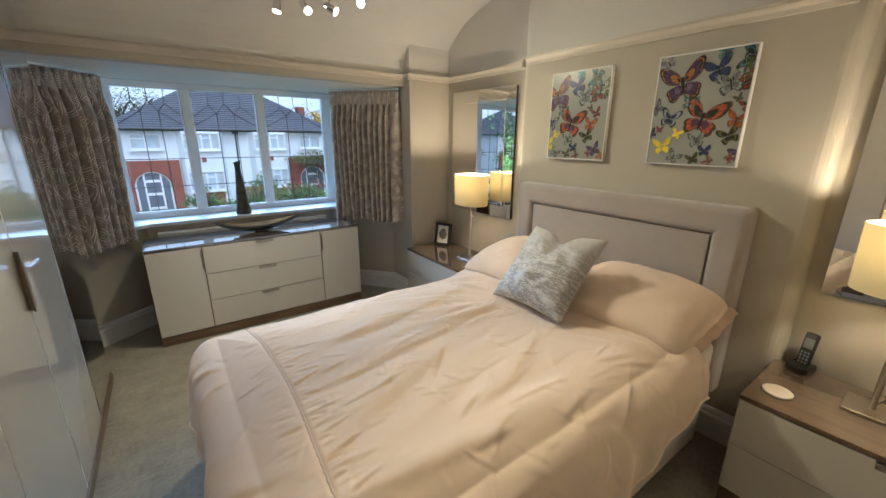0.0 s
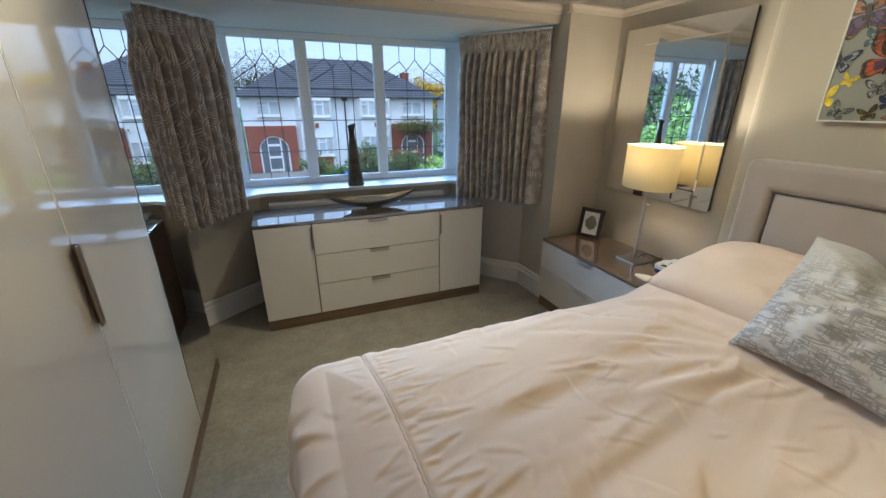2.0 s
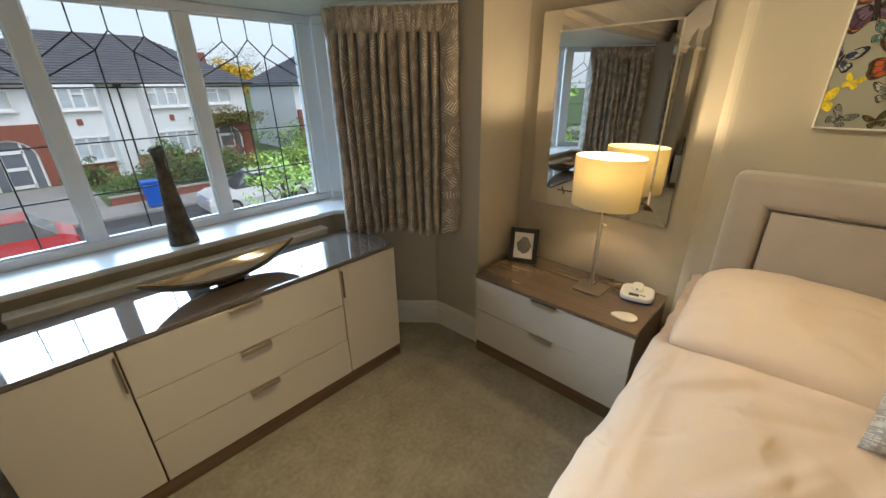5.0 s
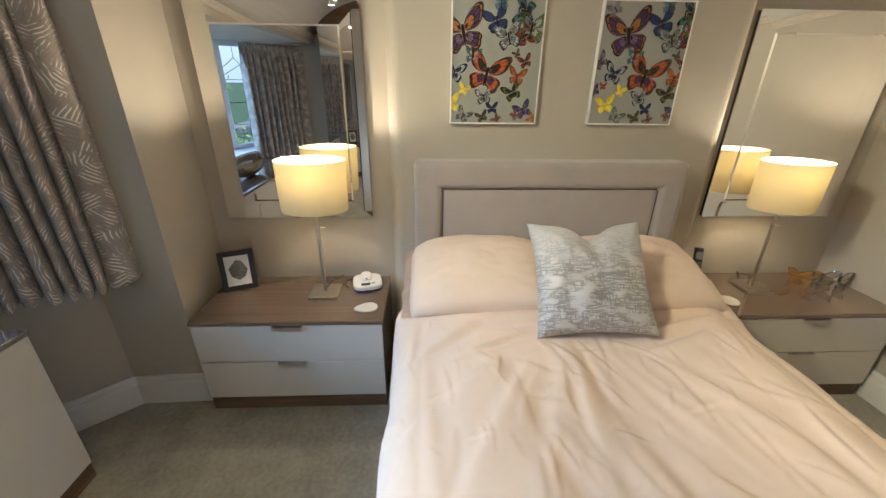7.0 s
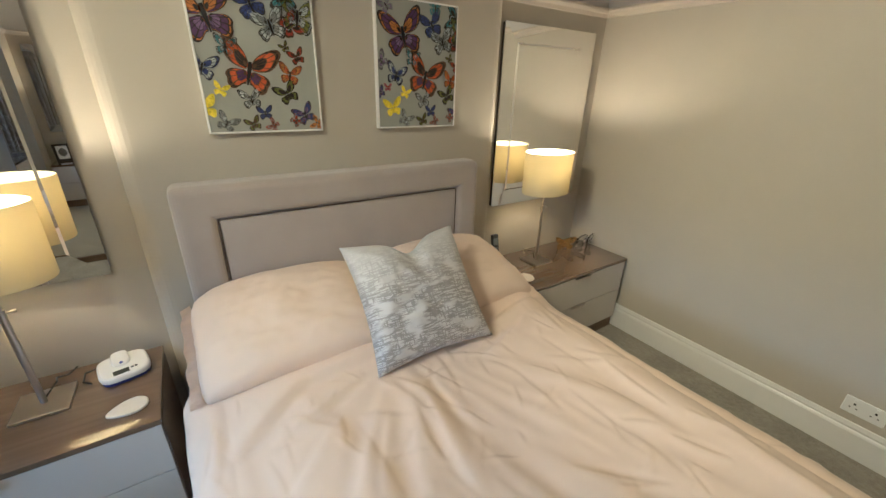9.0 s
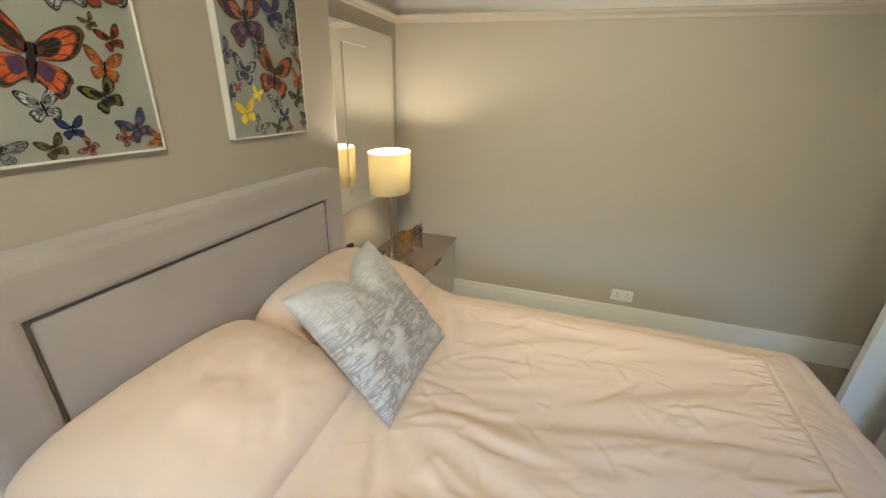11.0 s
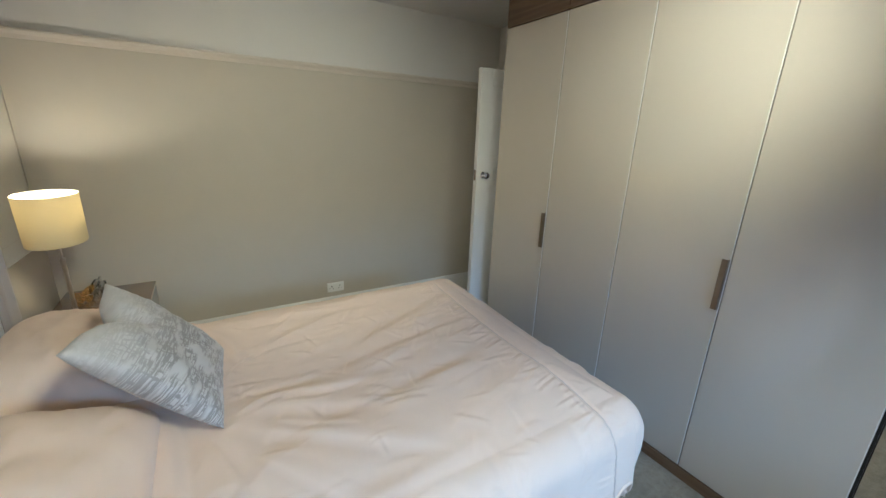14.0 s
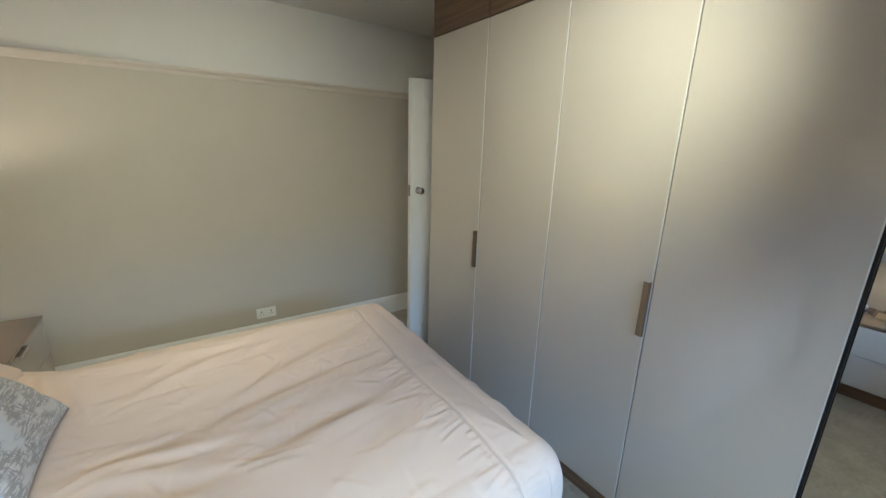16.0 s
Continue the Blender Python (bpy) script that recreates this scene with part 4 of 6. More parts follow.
def pillow_mesh(w, h, t, seed, corner=0.10, crease=0.004, pinch=0.0):
    """A stuffed pillow in the x-y plane, w by h, thickness t; optional chopped top edge."""
    bm = B()
    n = 44
    top, bot = [], []
    for s, store in ((1, top), (-1, bot)):
        for i in range(n + 1):
            row = []
            u = -1 + 2 * i / n
            for j in range(n + 1):
                v = -1 + 2 * j / n
                k = max(0.0, (1 - u * u)) ** 0.42 * max(0.0, (1 - v * v)) ** 0.42
                sx = 1 - corner * (1 - u * u) * abs(v) ** 3 * 0
                x = u * w / 2 * (1 - corner * (1 - v * v) * 0.55 * abs(u) ** 2)
                y = v * h / 2 * (1 - corner * (1 - u * u) * 0.55 * abs(v) ** 2)
                dent = pinch * math.exp(-((u - 0.05) / 0.30) ** 2) * max(0, v) ** 1.5
                y -= dent * h * 0.5
                z = s * t / 2 * k * (1 - 0.75 * dent / max(pinch, 1e-6) * (pinch > 0) * math.exp(-((u - 0.05) / 0.2) ** 2))
                if corner < 0.1:
                    x *= 1 - 0.09 * (u * v) ** 4
                    y *= 1 - 0.07 * (u * v) ** 4
                    z -= 0.045 * v ** 4
                    z += 0.004 * k * (1 - abs(noise.noise(Vector((u * 9 + 3 * v, v * 5 - 2 * u, seed + 4.0))))) ** 7
                if s > 0:
                    z += crease * k * (2 * noise.noise(Vector((u * 3 + seed, v * 3, seed))) + (1 - abs(noise.noise(Vector((u * 4 + 2 * v, v * 4 + seed, seed * 2.0))))) ** 4 * 1.5)
                row.append(bm.verts.new((x, y, z)))
            store.append(row)
    for rows, flip in ((top, False), (bot, True)):
        for a, b in zip(rows, rows[1:]):
            for j in range(n):
                f = (a[j], b[j], b[j + 1], a[j + 1])
                bm.faces.new(f[::-1] if flip else f)
    bmesh.ops.remove_doubles(bm, verts=bm.verts, dist=0.0004)
    bmesh.ops.recalc_face_normals(bm, faces=bm.faces)
    return bm


for y, sd in ((1.985, 2), (1.275, 5)):
    p = thing("pillow", "plump blush cotton pillow leaning on the headboard", "pillow", pose(2.275, y, 0.768, 0, -13, 0), "pillows on the bed")
    part("pillowcase", pillow_mesh(0.52, 0.72, 0.215, sd, 0.06, 0.0055), M_DUVET, p, smooth=True)
    bm = B()
    sg = 1 if y > 1.6 else -1
    strip = [[bm.verts.new((-0.235 + 0.47 * i / 28, sg * (0.345 + 0.036 * q + 0.003 * math.sin(i * 0.9)), -0.038 - 0.022 * q + 0.006 * q * math.sin(i * 1.3 + sd))) for q in (0, 0.5, 1)] for i in range(29)]
    for a, b in zip(strip, strip[1:]):
        for q in (0, 1):
            bm.faces.new((a[q], b[q], b[q + 1], a[q + 1]))
    bmesh.ops.solidify(bm, geom=bm.faces[:], thickness=0.006)
    part("flange", bm, M_DUVET, p)


def cushion_mat():
    """Silver satin with a distressed grey weave of broken dashes, thickest towards the lower edge."""
    m = mat("cushion_silver", (0.56, 0.555, 0.54), 0.5, vary=0.05, sheen=0.25)
    nt = m.node_tree
    b = nt.nodes["Principled BSDF"]
    tc = nt.nodes.new("ShaderNodeTexCoord")

    def layer(scale, lo, hi, detail):
        mp = nt.nodes.new("ShaderNodeMapping")
        mp.inputs["Scale"].default_value = scale
        n = nt.nodes.new("ShaderNodeTexNoise")
        n.inputs["Scale"].default_value, n.inputs["Detail"].default_value = 1.0, detail
        mr = nt.nodes.new("ShaderNodeMapRange")
        mr.inputs[1].default_value, mr.inputs[2].default_value = lo, hi
        nt.links.new(tc.outputs["Object"], mp.inputs[0])
        nt.links.new(mp.outputs[0], n.inputs["Vector"])
        nt.links.new(n.outputs["Fac"], mr.inputs[0])
        return mr.outputs[0]

    def both(a, c, op):
        k = nt.nodes.new("ShaderNodeMath")
        k.operation = op
        nt.links.new(a, k.inputs[0])
        nt.links.new(c, k.inputs[1])
        return k.outputs[0]

    dashes = both(layer((30, 210, 4), 0.45, 0.52, 2.0), layer((150, 34, 4), 0.54, 0.60, 2.0), "MAXIMUM")
    patches = layer((9, 22, 2), 0.38, 0.46, 2.0)
    sep = nt.nodes.new("ShaderNodeSeparateXYZ")
    nt.links.new(tc.outputs["Object"], sep.inputs[0])
    low = nt.nodes.new("ShaderNodeMapRange")
    low.inputs[1].default_value, low.inputs[2].default_value = 0.20, 0.0
    low.inputs[3].default_value, low.inputs[4].default_value = 0.15, 1.0
    nt.links.new(sep.outputs[1], low.inputs[0])
    fac = both(both(dashes, patches, "MULTIPLY"), low.outputs[0], "MULTIPLY")
    mix = nt.nodes.new("ShaderNodeMixRGB")
    mix.inputs[1].default_value, mix.inputs[2].default_value = (0.55, 0.53, 0.505, 1), (0.30, 0.28, 0.26, 1)
    nt.links.new(fac, mix.inputs[0])
    nt.links.new(mix.outputs[0], b.inputs["Base Color"])
    b.inputs["Metallic"].default_value = 0.05
    return m


O, X, Y = Vector((2.016, 1.600, 0.876)), Vector((0.01, 0.457, -0.018)).normalized(), Vector((0.304, -0.012, 0.342)).normalized()
Z = (-X).cross(Y).normalized()
cm = Matrix(((-X.x, Y.x, Z.x, O.x), (-X.y, Y.y, Z.y, O.y), (-X.z, Y.z, Z.z, O.z), (0, 0, 0, 1)))
cu = thing("cushion", "silver grey crushed-velvet cushion with a chopped top, on the bed", "cushion", cm)
part("cushion_cover", pillow_mesh(0.47, 0.475, 0.15, 9, 0.16, 0.006, 0.24), cushion_mat(), cu, smooth=True)

# ---- butterfly pictures ----
PAL = {"purple": (0.075, 0.03, 0.10), "lilac": (0.17, 0.11, 0.21), "orange": (0.46, 0.085, 0.02), "red": (0.33, 0.035, 0.02), "black": (0.018, 0.014, 0.014), "blue": (0.04, 0.06, 0.19),
       "yellow": (0.75, 0.60, 0.03), "green": (0.14, 0.15, 0.03), "grey": (0.20, 0.21, 0.20), "white": (0.34, 0.37, 0.36), "teal": (0.06, 0.20, 0.22), "brown": (0.10, 0.055, 0.03), "amber": (0.40, 0.15, 0.03)}
M_PAL = {k: mat("print_" + k, c, 0.35, vary=0.45, scale=140) for k, c in PAL.items()}
M_PRINT = mat("print_ground", (0.36, 0.365, 0.32), 0.25, vary=0.04, scale=10, coat=0.3)


def flat_poly(bm, pts, lay):
    return bm.faces.new([bm.verts.new((-lay, y, z)) for y, z in pts])


FORE = [(0.035, 0.20), (0.18, 0.42), (0.40, 0.60), (0.60, 0.68), (0.70, 0.60), (0.66, 0.42), (0.60, 0.24), (0.46, 0.08), (0.25, 0.01), (0.05, 0.0)]
HIND = [(0.05, 0.0), (0.25, -0.03), (0.44, -0.06), (0.54, -0.20), (0.47, -0.30), (0.46, -0.43), (0.34, -0.54), (0.22, -0.48), (0.10, -0.34), (0.02, -0.36)]


def rounded(pts):
    for _ in range(2):
        pts = [(a[0] * w + b[0] * (1 - w), a[1] * w + b[1] * (1 - w)) for a, b in zip(pts, pts[1:] + pts[:1]) for w in (0.75, 0.25)]
    return pts


FORE, HIND = rounded(FORE), rounded(HIND)


def butterfly(pic, u, v, size, rot, tones, W, Hh):
    """One printed butterfly at (u, v) of the picture, cut off at its border: rimmed wings with paler fields and eye spots."""
    ca, sa = math.cos(radians(rot)), math.sin(radians(rot))
    bm = B()

    def put(x, y, lay):
        a, b = (x * ca - y * sa) * size, (x * sa + y * ca) * size
        yy = max(-W / 2 + 0.007, min(W / 2 - 0.007, W / 2 - u * W - a))
        return bm.verts.new((-lay, yy, max(0.007, min(Hh - 0.007, v * Hh + b))))

    lay0 = 0.0040
    for mir in (1, -1):
        for pts, root in ((FORE, (0.03, 0.08)), (HIND, (0.03, -0.06))):
            bm.faces.new([put(mir * x, y, lay0) for x, y in pts])
            n = len(pts)
            cells = 7 if pts is FORE else 6
            # coloured cells between dark veins: an inner field, then a paler spot near the margin
            for c in range(cells):
                i0, i1 = int(n * (c + 0.5) / (cells + 0.5)), int(n * (c + 1.35) / (cells + 0.5))
                arc = [pts[k % n] for k in range(i0, i1 + 1)]
                if len(arc) < 2:
                    continue
                for k0, k1, tone in ((0.20, 0.50, 4 if pts is HIND else 2), (0.54, 0.80, 1), (0.85, 0.91, 2)):
                    ring = [(root[0] + (x - root[0]) * k1, root[1] + (y - root[1]) * k1) for x, y in arc] + [(root[0] + (x - root[0]) * k0, root[1] + (y - root[1]) * k0) for x, y in arc[::-1]]
                    bm.faces.new([put(mir * x, y, lay0 + 0.0003) for x, y in ring]).material_index = tone
    bm.faces.new([put(x, y, lay0 + 0.0006) for x, y in ((-0.035, 0.2), (0.035, 0.2), (0.05, 0), (0.02, -0.36), (-0.02, -0.36), (-0.05, 0))]).material_index = 3
    bmesh.ops.remove_doubles(bm, verts=bm.verts, dist=0.0001)
    bmesh.ops.recalc_face_normals(bm, faces=bm.faces)
    ob = part("butterfly_print", bm, M_PAL[tones[0]], pic)
    for k in (tones[1], tones[2], tones[0] if tones[0] == "yellow" else "black", tones[-1]):
        ob.data.materials.append(M_PAL[k])


FLUTTER = [(0.31, 0.74, 0.195, 12, ("black", "purple", "amber", "lilac")), (0.58, 0.42, 0.185, -14, ("brown", "orange", "black", "purple")), (0.18, 0.17, 0.085, 10, ("yellow", "yellow", "yellow")),
           (0.33, 0.29, 0.050, -20, ("yellow", "yellow", "yellow")), (0.56, 0.23, 0.075, 8, ("black", "white", "grey")), (0.66, 0.135, 0.055, 5, ("black", "blue", "blue")),
           (0.33, 0.07, 0.070, -30, ("black", "grey", "white")), (0.55, 0.06, 0.055, 20, ("black", "green", "brown")), (0.88, 0.27, 0.085, 25, ("black", "green", "black")),
           (0.92, 0.40, 0.080, -10, ("brown", "amber", "orange")), (0.66, 0.83, 0.110, 20, ("black", "blue", "blue")), (0.96, 0.90, 0.100, 80, ("black", "teal", "black")),
           (0.97, 0.72, 0.090, -60, ("brown", "red", "black")), (0.80, 0.71, 0.120, 15, ("black", "white", "grey")), (0.42, 0.56, 0.070, -10, ("black", "teal", "white")),
           (0.05, 0.53, 0.070, 40, ("black", "grey", "lilac")), (0.22, 0.43, 0.095, -15, ("black", "white", "blue")), (0.03, 0.29, 0.05, 30, ("black", "blue", "lilac")),
           (0.70, 0.96, 0.07, 0, ("teal", "grey", "teal")), (1.04, 0.78, 0.140, -8, ("black", "green", "white")), (1.00, 0.52, 0.06, 20, ("brown", "red", "black")),
           (1.02, 0.12, 0.080, 25, ("black", "blue", "lilac")), (0.72, 0.05, 0.045, 60, ("red", "grey", "brown")), (0.90, 0.58, 0.035, 30, ("black", "green", "brown")), (1.13, 0.06, 0.05, 70, ("amber", "brown", "amber")),
           (0.12, 0.33, 0.035, 0, ("red", "lilac", "red")), (0.93, 0.08, 0.05, -50, ("brown", "grey", "red")), (0.12, 0.93, 0.07, 35, ("grey", "lilac", "grey"))]


def picture(yc, shift, label):
    W, Hh = 0.415, 0.523
    pic = thing("butterfly_picture", label, "picture", pose(XB - 0.024, yc, 1.404), "butterfly pictures")
    part("print", box(B(), 0.0, 0.006, -W / 2 + 0.004, W / 2 - 0.004, 0.004, Hh - 0.004), M_PRINT, pic, "glazed print")
    bm = B()
    for a, b, c, d in ((-W / 2, -W / 2 + 0.006, 0, Hh), (W / 2 - 0.006, W / 2, 0, Hh), (-W / 2 + 0.006, W / 2 - 0.006, 0, 0.006), (-W / 2 + 0.006, W / 2 - 0.006, Hh - 0.006, Hh)):
        box(bm, -0.005, 0.022, a, b, c, d, 0.001, 1)
    part("frame", bm, M_WHITEP, pic, "thin white frame")
    for u, v, s, r, tones in FLUTTER:
        uu = u + shift
        if -0.05 < uu < 1.05:
            butterfly(pic, uu, v, s * 0.78, r, tones, W, Hh)


picture(1.934, -0.18, "white-framed print of colourful butterflies, orange one central")
picture(1.264, 0.0, "white-framed print of colourful butterflies, purple one complete")

# ---- things on the bedside chests ----
NT = 0.545
pf = thing("photo_frame", "small black photo frame with a patterned grey print", "photo frame", pose(2.535, 3.258, NT, 0, 0, 22) @ Matrix.Scale(1.1, 4))
fm = pose(0, 0, 0, 0, 10, 0)
for nm, mt, b in (("backing", M_BLACK, (0.004, 0.012, -0.075, 0.075, 0.002, 0.195)), ("mount", M_WHITEP, (0.000, 0.0035, -0.055, 0.055, 0.02, 0.177))):
    bm = box(B(), *b)
    bmesh.ops.transform(bm, matrix=fm, verts=bm.verts)
    part(nm, bm, mt, pf)
bm = B()
for a, b, c, d in ((-0.077, -0.053, 0, 0.197), (0.053, 0.077, 0, 0.197), (-0.053, 0.053, 0, 0.024), (-0.053, 0.053, 0.173, 0.197)):
    box(bm, -0.008, 0.012, a, b, c, d, 0.002, 1)
bmesh.ops.transform(bm, matrix=fm, verts=bm.verts)
part("frame", bm, M_BLACK, pf, "black wooden frame")
bm = B()
flat_poly(bm, [(-0.043, 0.10), (-0.02, 0.145), (0.005, 0.15), (0.04, 0.11), (0.03, 0.07), (0.0, 0.05), (-0.028, 0.065)], 0.002)
bmesh.ops.transform(bm, matrix=fm, verts=bm.verts)
part("print", bm, mat("print_stone", (0.16, 0.16, 0.14), 0.5, vary=0.7, scale=120), pf, "grey patterned print")
bm = box(B(), 0.012, 0.07, -0.02, 0.02, 0.0, 0.004)
bmesh.ops.transform(bm, matrix=pose(0, 0, 0.0), verts=bm.verts)
part("strut", bm, M_BLACK, pf)

mon = thing("bedside_monitor", "white handset resting on a white and navy charging base", "monitor", pose(2.565, 2.585, NT, 0, 0, 12))


def rounded_pad(w, d, z0, z1, taper, power=4.0, n=48):
    """A squarish pad with rounded corners whose top is drawn in by taper."""
    bm = B()
    rings = []
    for z, k in ((z0, 1 - 0.4 * taper), (z0 + (z1 - z0) * 0.35, 1.0), (z0 + (z1 - z0) * 0.8, 1 - 0.5 * taper), (z1, 1 - 2 * taper)):
        ring = []
        for i in range(n):
            a = 2 * math.pi * i / n
            c, q = math.cos(a), math.sin(a)
            r = (abs(c) ** power + abs(q) ** power) ** (-1 / power)
            ring.append(bm.verts.new((w / 2 * k * r * c, d / 2 * k * r * q, z)))
        rings.append(ring)
    for a, b in zip(rings, rings[1:]):
        for i in range(n):
            bm.faces.new((a[i], a[(i + 1) % n], b[(i + 1) % n], b[i]))
    bm.faces.new(rings[0][::-1])
    bm.faces.new(rings[-1])
    return bm


part("base", rounded_pad(0.150, 0.150, 0.0, 0.014, 0.03), mat("navy_plastic", (0.015, 0.025, 0.16), 0.35), mon, "navy blue base")
part("deck", rounded_pad(0.162, 0.158, 0.014, 0.036, 0.05), M_WHITEP, mon, "white sloping deck")
bm = rounded_pad(0.090, 0.058, 0.0, 0.019, 0.08, 3.0)
bmesh.ops.transform(bm, matrix=pose(0.032, 0.004, 0.031, 0, -7, 0), verts=bm.verts)
part("handset", bm, M_WHITEP, mon, "white handset")
part("display", box(B(), -0.066, -0.038, -0.012, 0.036, 0.0355, 0.0372), mat("lcd", (0.05, 0.055, 0.045), 0.2), mon, "grey display")
for q in (-0.022, -0.034):
    part("button", cyl(B(), (-0.046, q, 0.035), (-0.046, q, 0.0385), 0.0045, n=12), M_BLACK, mon)
part("handset_mark", cyl(B(), (-0.004, 0.004, 0.044), (-0.004, 0.004, 0.0475), 0.006, n=12), mat("mark_blue", (0.03, 0.05, 0.3), 0.4), mon, "blue mark")
part("cable", tube(B(), [(0.07, 0.06, 0.012), (0.05, 0.11, 0.02), (0.01, 0.12, 0.012), (-0.01, 0.10, 0.006)], 0.003), M_BLACK, mon, "black cable")

M_COASTER = mat("coaster_cream", (0.68, 0.62, 0.52), 0.4, vary=0.06, scale=40)


def coaster(m, w, d, point, label):
    """A thin disc with a rounded edge, drawn out to one end by point."""
    t = thing("coaster", label, "coaster", m, "coasters")
    bm = B()
    rings = []
    for k, z in ((0.90, 0.0), (1.0, 0.003), (1.0, 0.007), (0.94, 0.010)):
        rings.append([bm.verts.new((k * w / 2 * math.cos(a) * (1 - point * math.sin(a)), k * d / 2 * math.sin(a), z)) for a in [2 * math.pi * i / 40 for i in range(40)]])
    for a, b in zip(rings, rings[1:]):
        for i in range(40):
            bm.faces.new((a[i], a[(i + 1) % 40], b[(i + 1) % 40], b[i]))
    bm.faces.new(rings[0][::-1])
    bm.faces.new(rings[-1])
    part("disc", bm, M_COASTER, t)


coaster(pose(2.328, 2.562, NT, 0, 0, 12), 0.078, 0.118, 0.32, "cream pebble-shaped coaster on the bedside chest")
coaster(pose(2.352, 0.672, NT, 0, 0, 0), 0.10, 0.10, 0.0, "cream round coaster on the bedside chest")

ph = thing("cordless_phone", "black cordless telephone standing in its charging cradle", "telephone", pose(2.635, 0.665, NT, 0, 0, -10))
part("cradle", box(B(), -0.045, 0.05, -0.04, 0.04, 0, 0.03, 0.008, 3), M_BLACK, ph)
bm = box(B(), -0.012, 0.014, -0.024, 0.024, 0.012, 0.175, 0.009, 3)
bmesh.ops.transform(bm, matrix=pose(0.0, 0, 0.0, 0, 14, 0), verts=bm.verts)
hs = part("handset", bm, M_BLACK, ph, smooth=True)
bm = box(B(), -0.0135, -0.011, -0.017, 0.017, 0.105, 0.15, 0.001)
bmesh.ops.transform(bm, matrix=pose(0.0, 0, 0.0, 0, 14, 0), verts=bm.verts)
part("screen", bm, mat("phone_screen", (0.16, 0.17, 0.16), 0.15), hs, "grey screen")
bm = B()
for i in range(4):
    for j in range(3):
        box(bm, -0.0140, -0.0115, -0.016 + j * 0.012, -0.008 + j * 0.012, 0.035 + i * 0.015, 0.045 + i * 0.015, 0.0015, 1)
bmesh.ops.transform(bm, matrix=pose(0.0, 0, 0.0, 0, 14, 0), verts=bm.verts)
part("keypad", bm, mat("phone_keys", (0.22, 0.22, 0.22), 0.4), hs, "grey keys")

M_CRYSTAL = bpy.data.materials.new("crystal")
M_CRYSTAL.use_nodes = True
_b = M_CRYSTAL.node_tree.nodes["Principled BSDF"]
_b.inputs["Transmission Weight"].default_value, _b.inputs["Roughness"].default_value, _b.inputs["IOR"].default_value = 1.0, 0.02, 1.5
M_AMBERG = mat("amber_glass", (0.80, 0.50, 0.16), 0.05, vary=0.1)
M_AMBERG.node_tree.nodes["Principled BSDF"].inputs["Transmission Weight"].default_value = 0.8


def ornament(name, m, material, label, s):
    """A small glass butterfly: four rounded wings standing on a body."""
    t = thing(name, label, "ornament", m)
    for mir in (1, -1):
        for pts in (FORE, HIND):
            bm = B()
            front, back = [], []
            for x, y in pts:
                d = 0.30 * x
                front.append(bm.verts.new((mir * x * 0.085 * s, (d * 0.085 - 0.004) * s, (y + 0.5) * 0.062 * s)))
                back.append(bm.verts.new((mir * x * 0.085 * s, (d * 0.085 + 0.004) * s, (y + 0.5) * 0.062 * s)))
            bm.faces.new(front)
            bm.faces.new(back[::-1])
            for k in range(len(pts)):
                q = (k + 1) % len(pts)
                bm.faces.new((front[k], back[k], back[q], front[q]))
            bmesh.ops.recalc_face_normals(bm, faces=bm.faces)
            part("wing", bm, material, t)
    bm = B()
    bmesh.ops.create_uvsphere(bm, u_segments=12, v_segments=8, radius=1, matrix=pose(0, 0, 0.028 * s) @ Matrix.Diagonal((0.006 * s, 0.008 * s, 0.028 * s, 1)))
    part("body", bm, material, t, smooth=True)


ornament("glass_butterfly", pose(2.555, 0.105, NT, 0, 0, 65), M_AMBERG, "amber glass butterfly ornament on the bedside chest", 1.3)
ornament("glass_butterfly", pose(2.53, 0.005, NT, 0, 0, 85), M_CRYSTAL, "clear crystal butterfly ornament on the bedside chest", 1.3)
ornament("glass_butterfly", pose(2.50, -0.075, NT, 0, 0, 110), M_CRYSTAL, "clear crystal butterfly ornament on the bedside chest", 1.2)

# ---- vase and bowl ----
vm = mat("vase_stone", (0.16, 0.135, 0.10), 0.22, vary=0.75, scale=22, coat=0.6)
va = thing("vase", "tall slim mottled brown vase on the window sill", "vase", pose(1.035, 4.33, 0.850))
bm = B()
rings = []
n = 32
for k in range(25):
    z = 0.47 * k / 24
    r = 0.068 - 0.047 * (z / 0.42) ** 0.8 if z < 0.42 else 0.021
    r = max(r, 0.022) + (0.012 * max(0, (z - 0.42) / 0.05) ** 1.5)
    tw = 0.03 * math.sin(z * 6)
    rings.append([bm.verts.new((r * math.cos(2 * math.pi * i / n) - 0.01 * z, 0.8 * r * math.sin(2 * math.pi * i / n), z + (0.012 * math.cos(2 * math.pi * i / n) if k == 24 else 0))) for i in range(n)])
for a, b in zip(rings, rings[1:]):
    for i in range(n):
        bm.faces.new((a[i], a[(i + 1) % n], b[(i + 1) % n], b[i]))
bm.faces.new(rings[0][::-1])
bmesh.ops.solidify(bm, geom=bm.faces[:], thickness=0.004)
part("vase_body", bm, vm, va, smooth=True)

bo = thing("boat_bowl", "long boat-shaped bowl, polished silver inside, dark outside", "bowl", pose(1.085, 3.90, 0.757, 0, 0, 4))


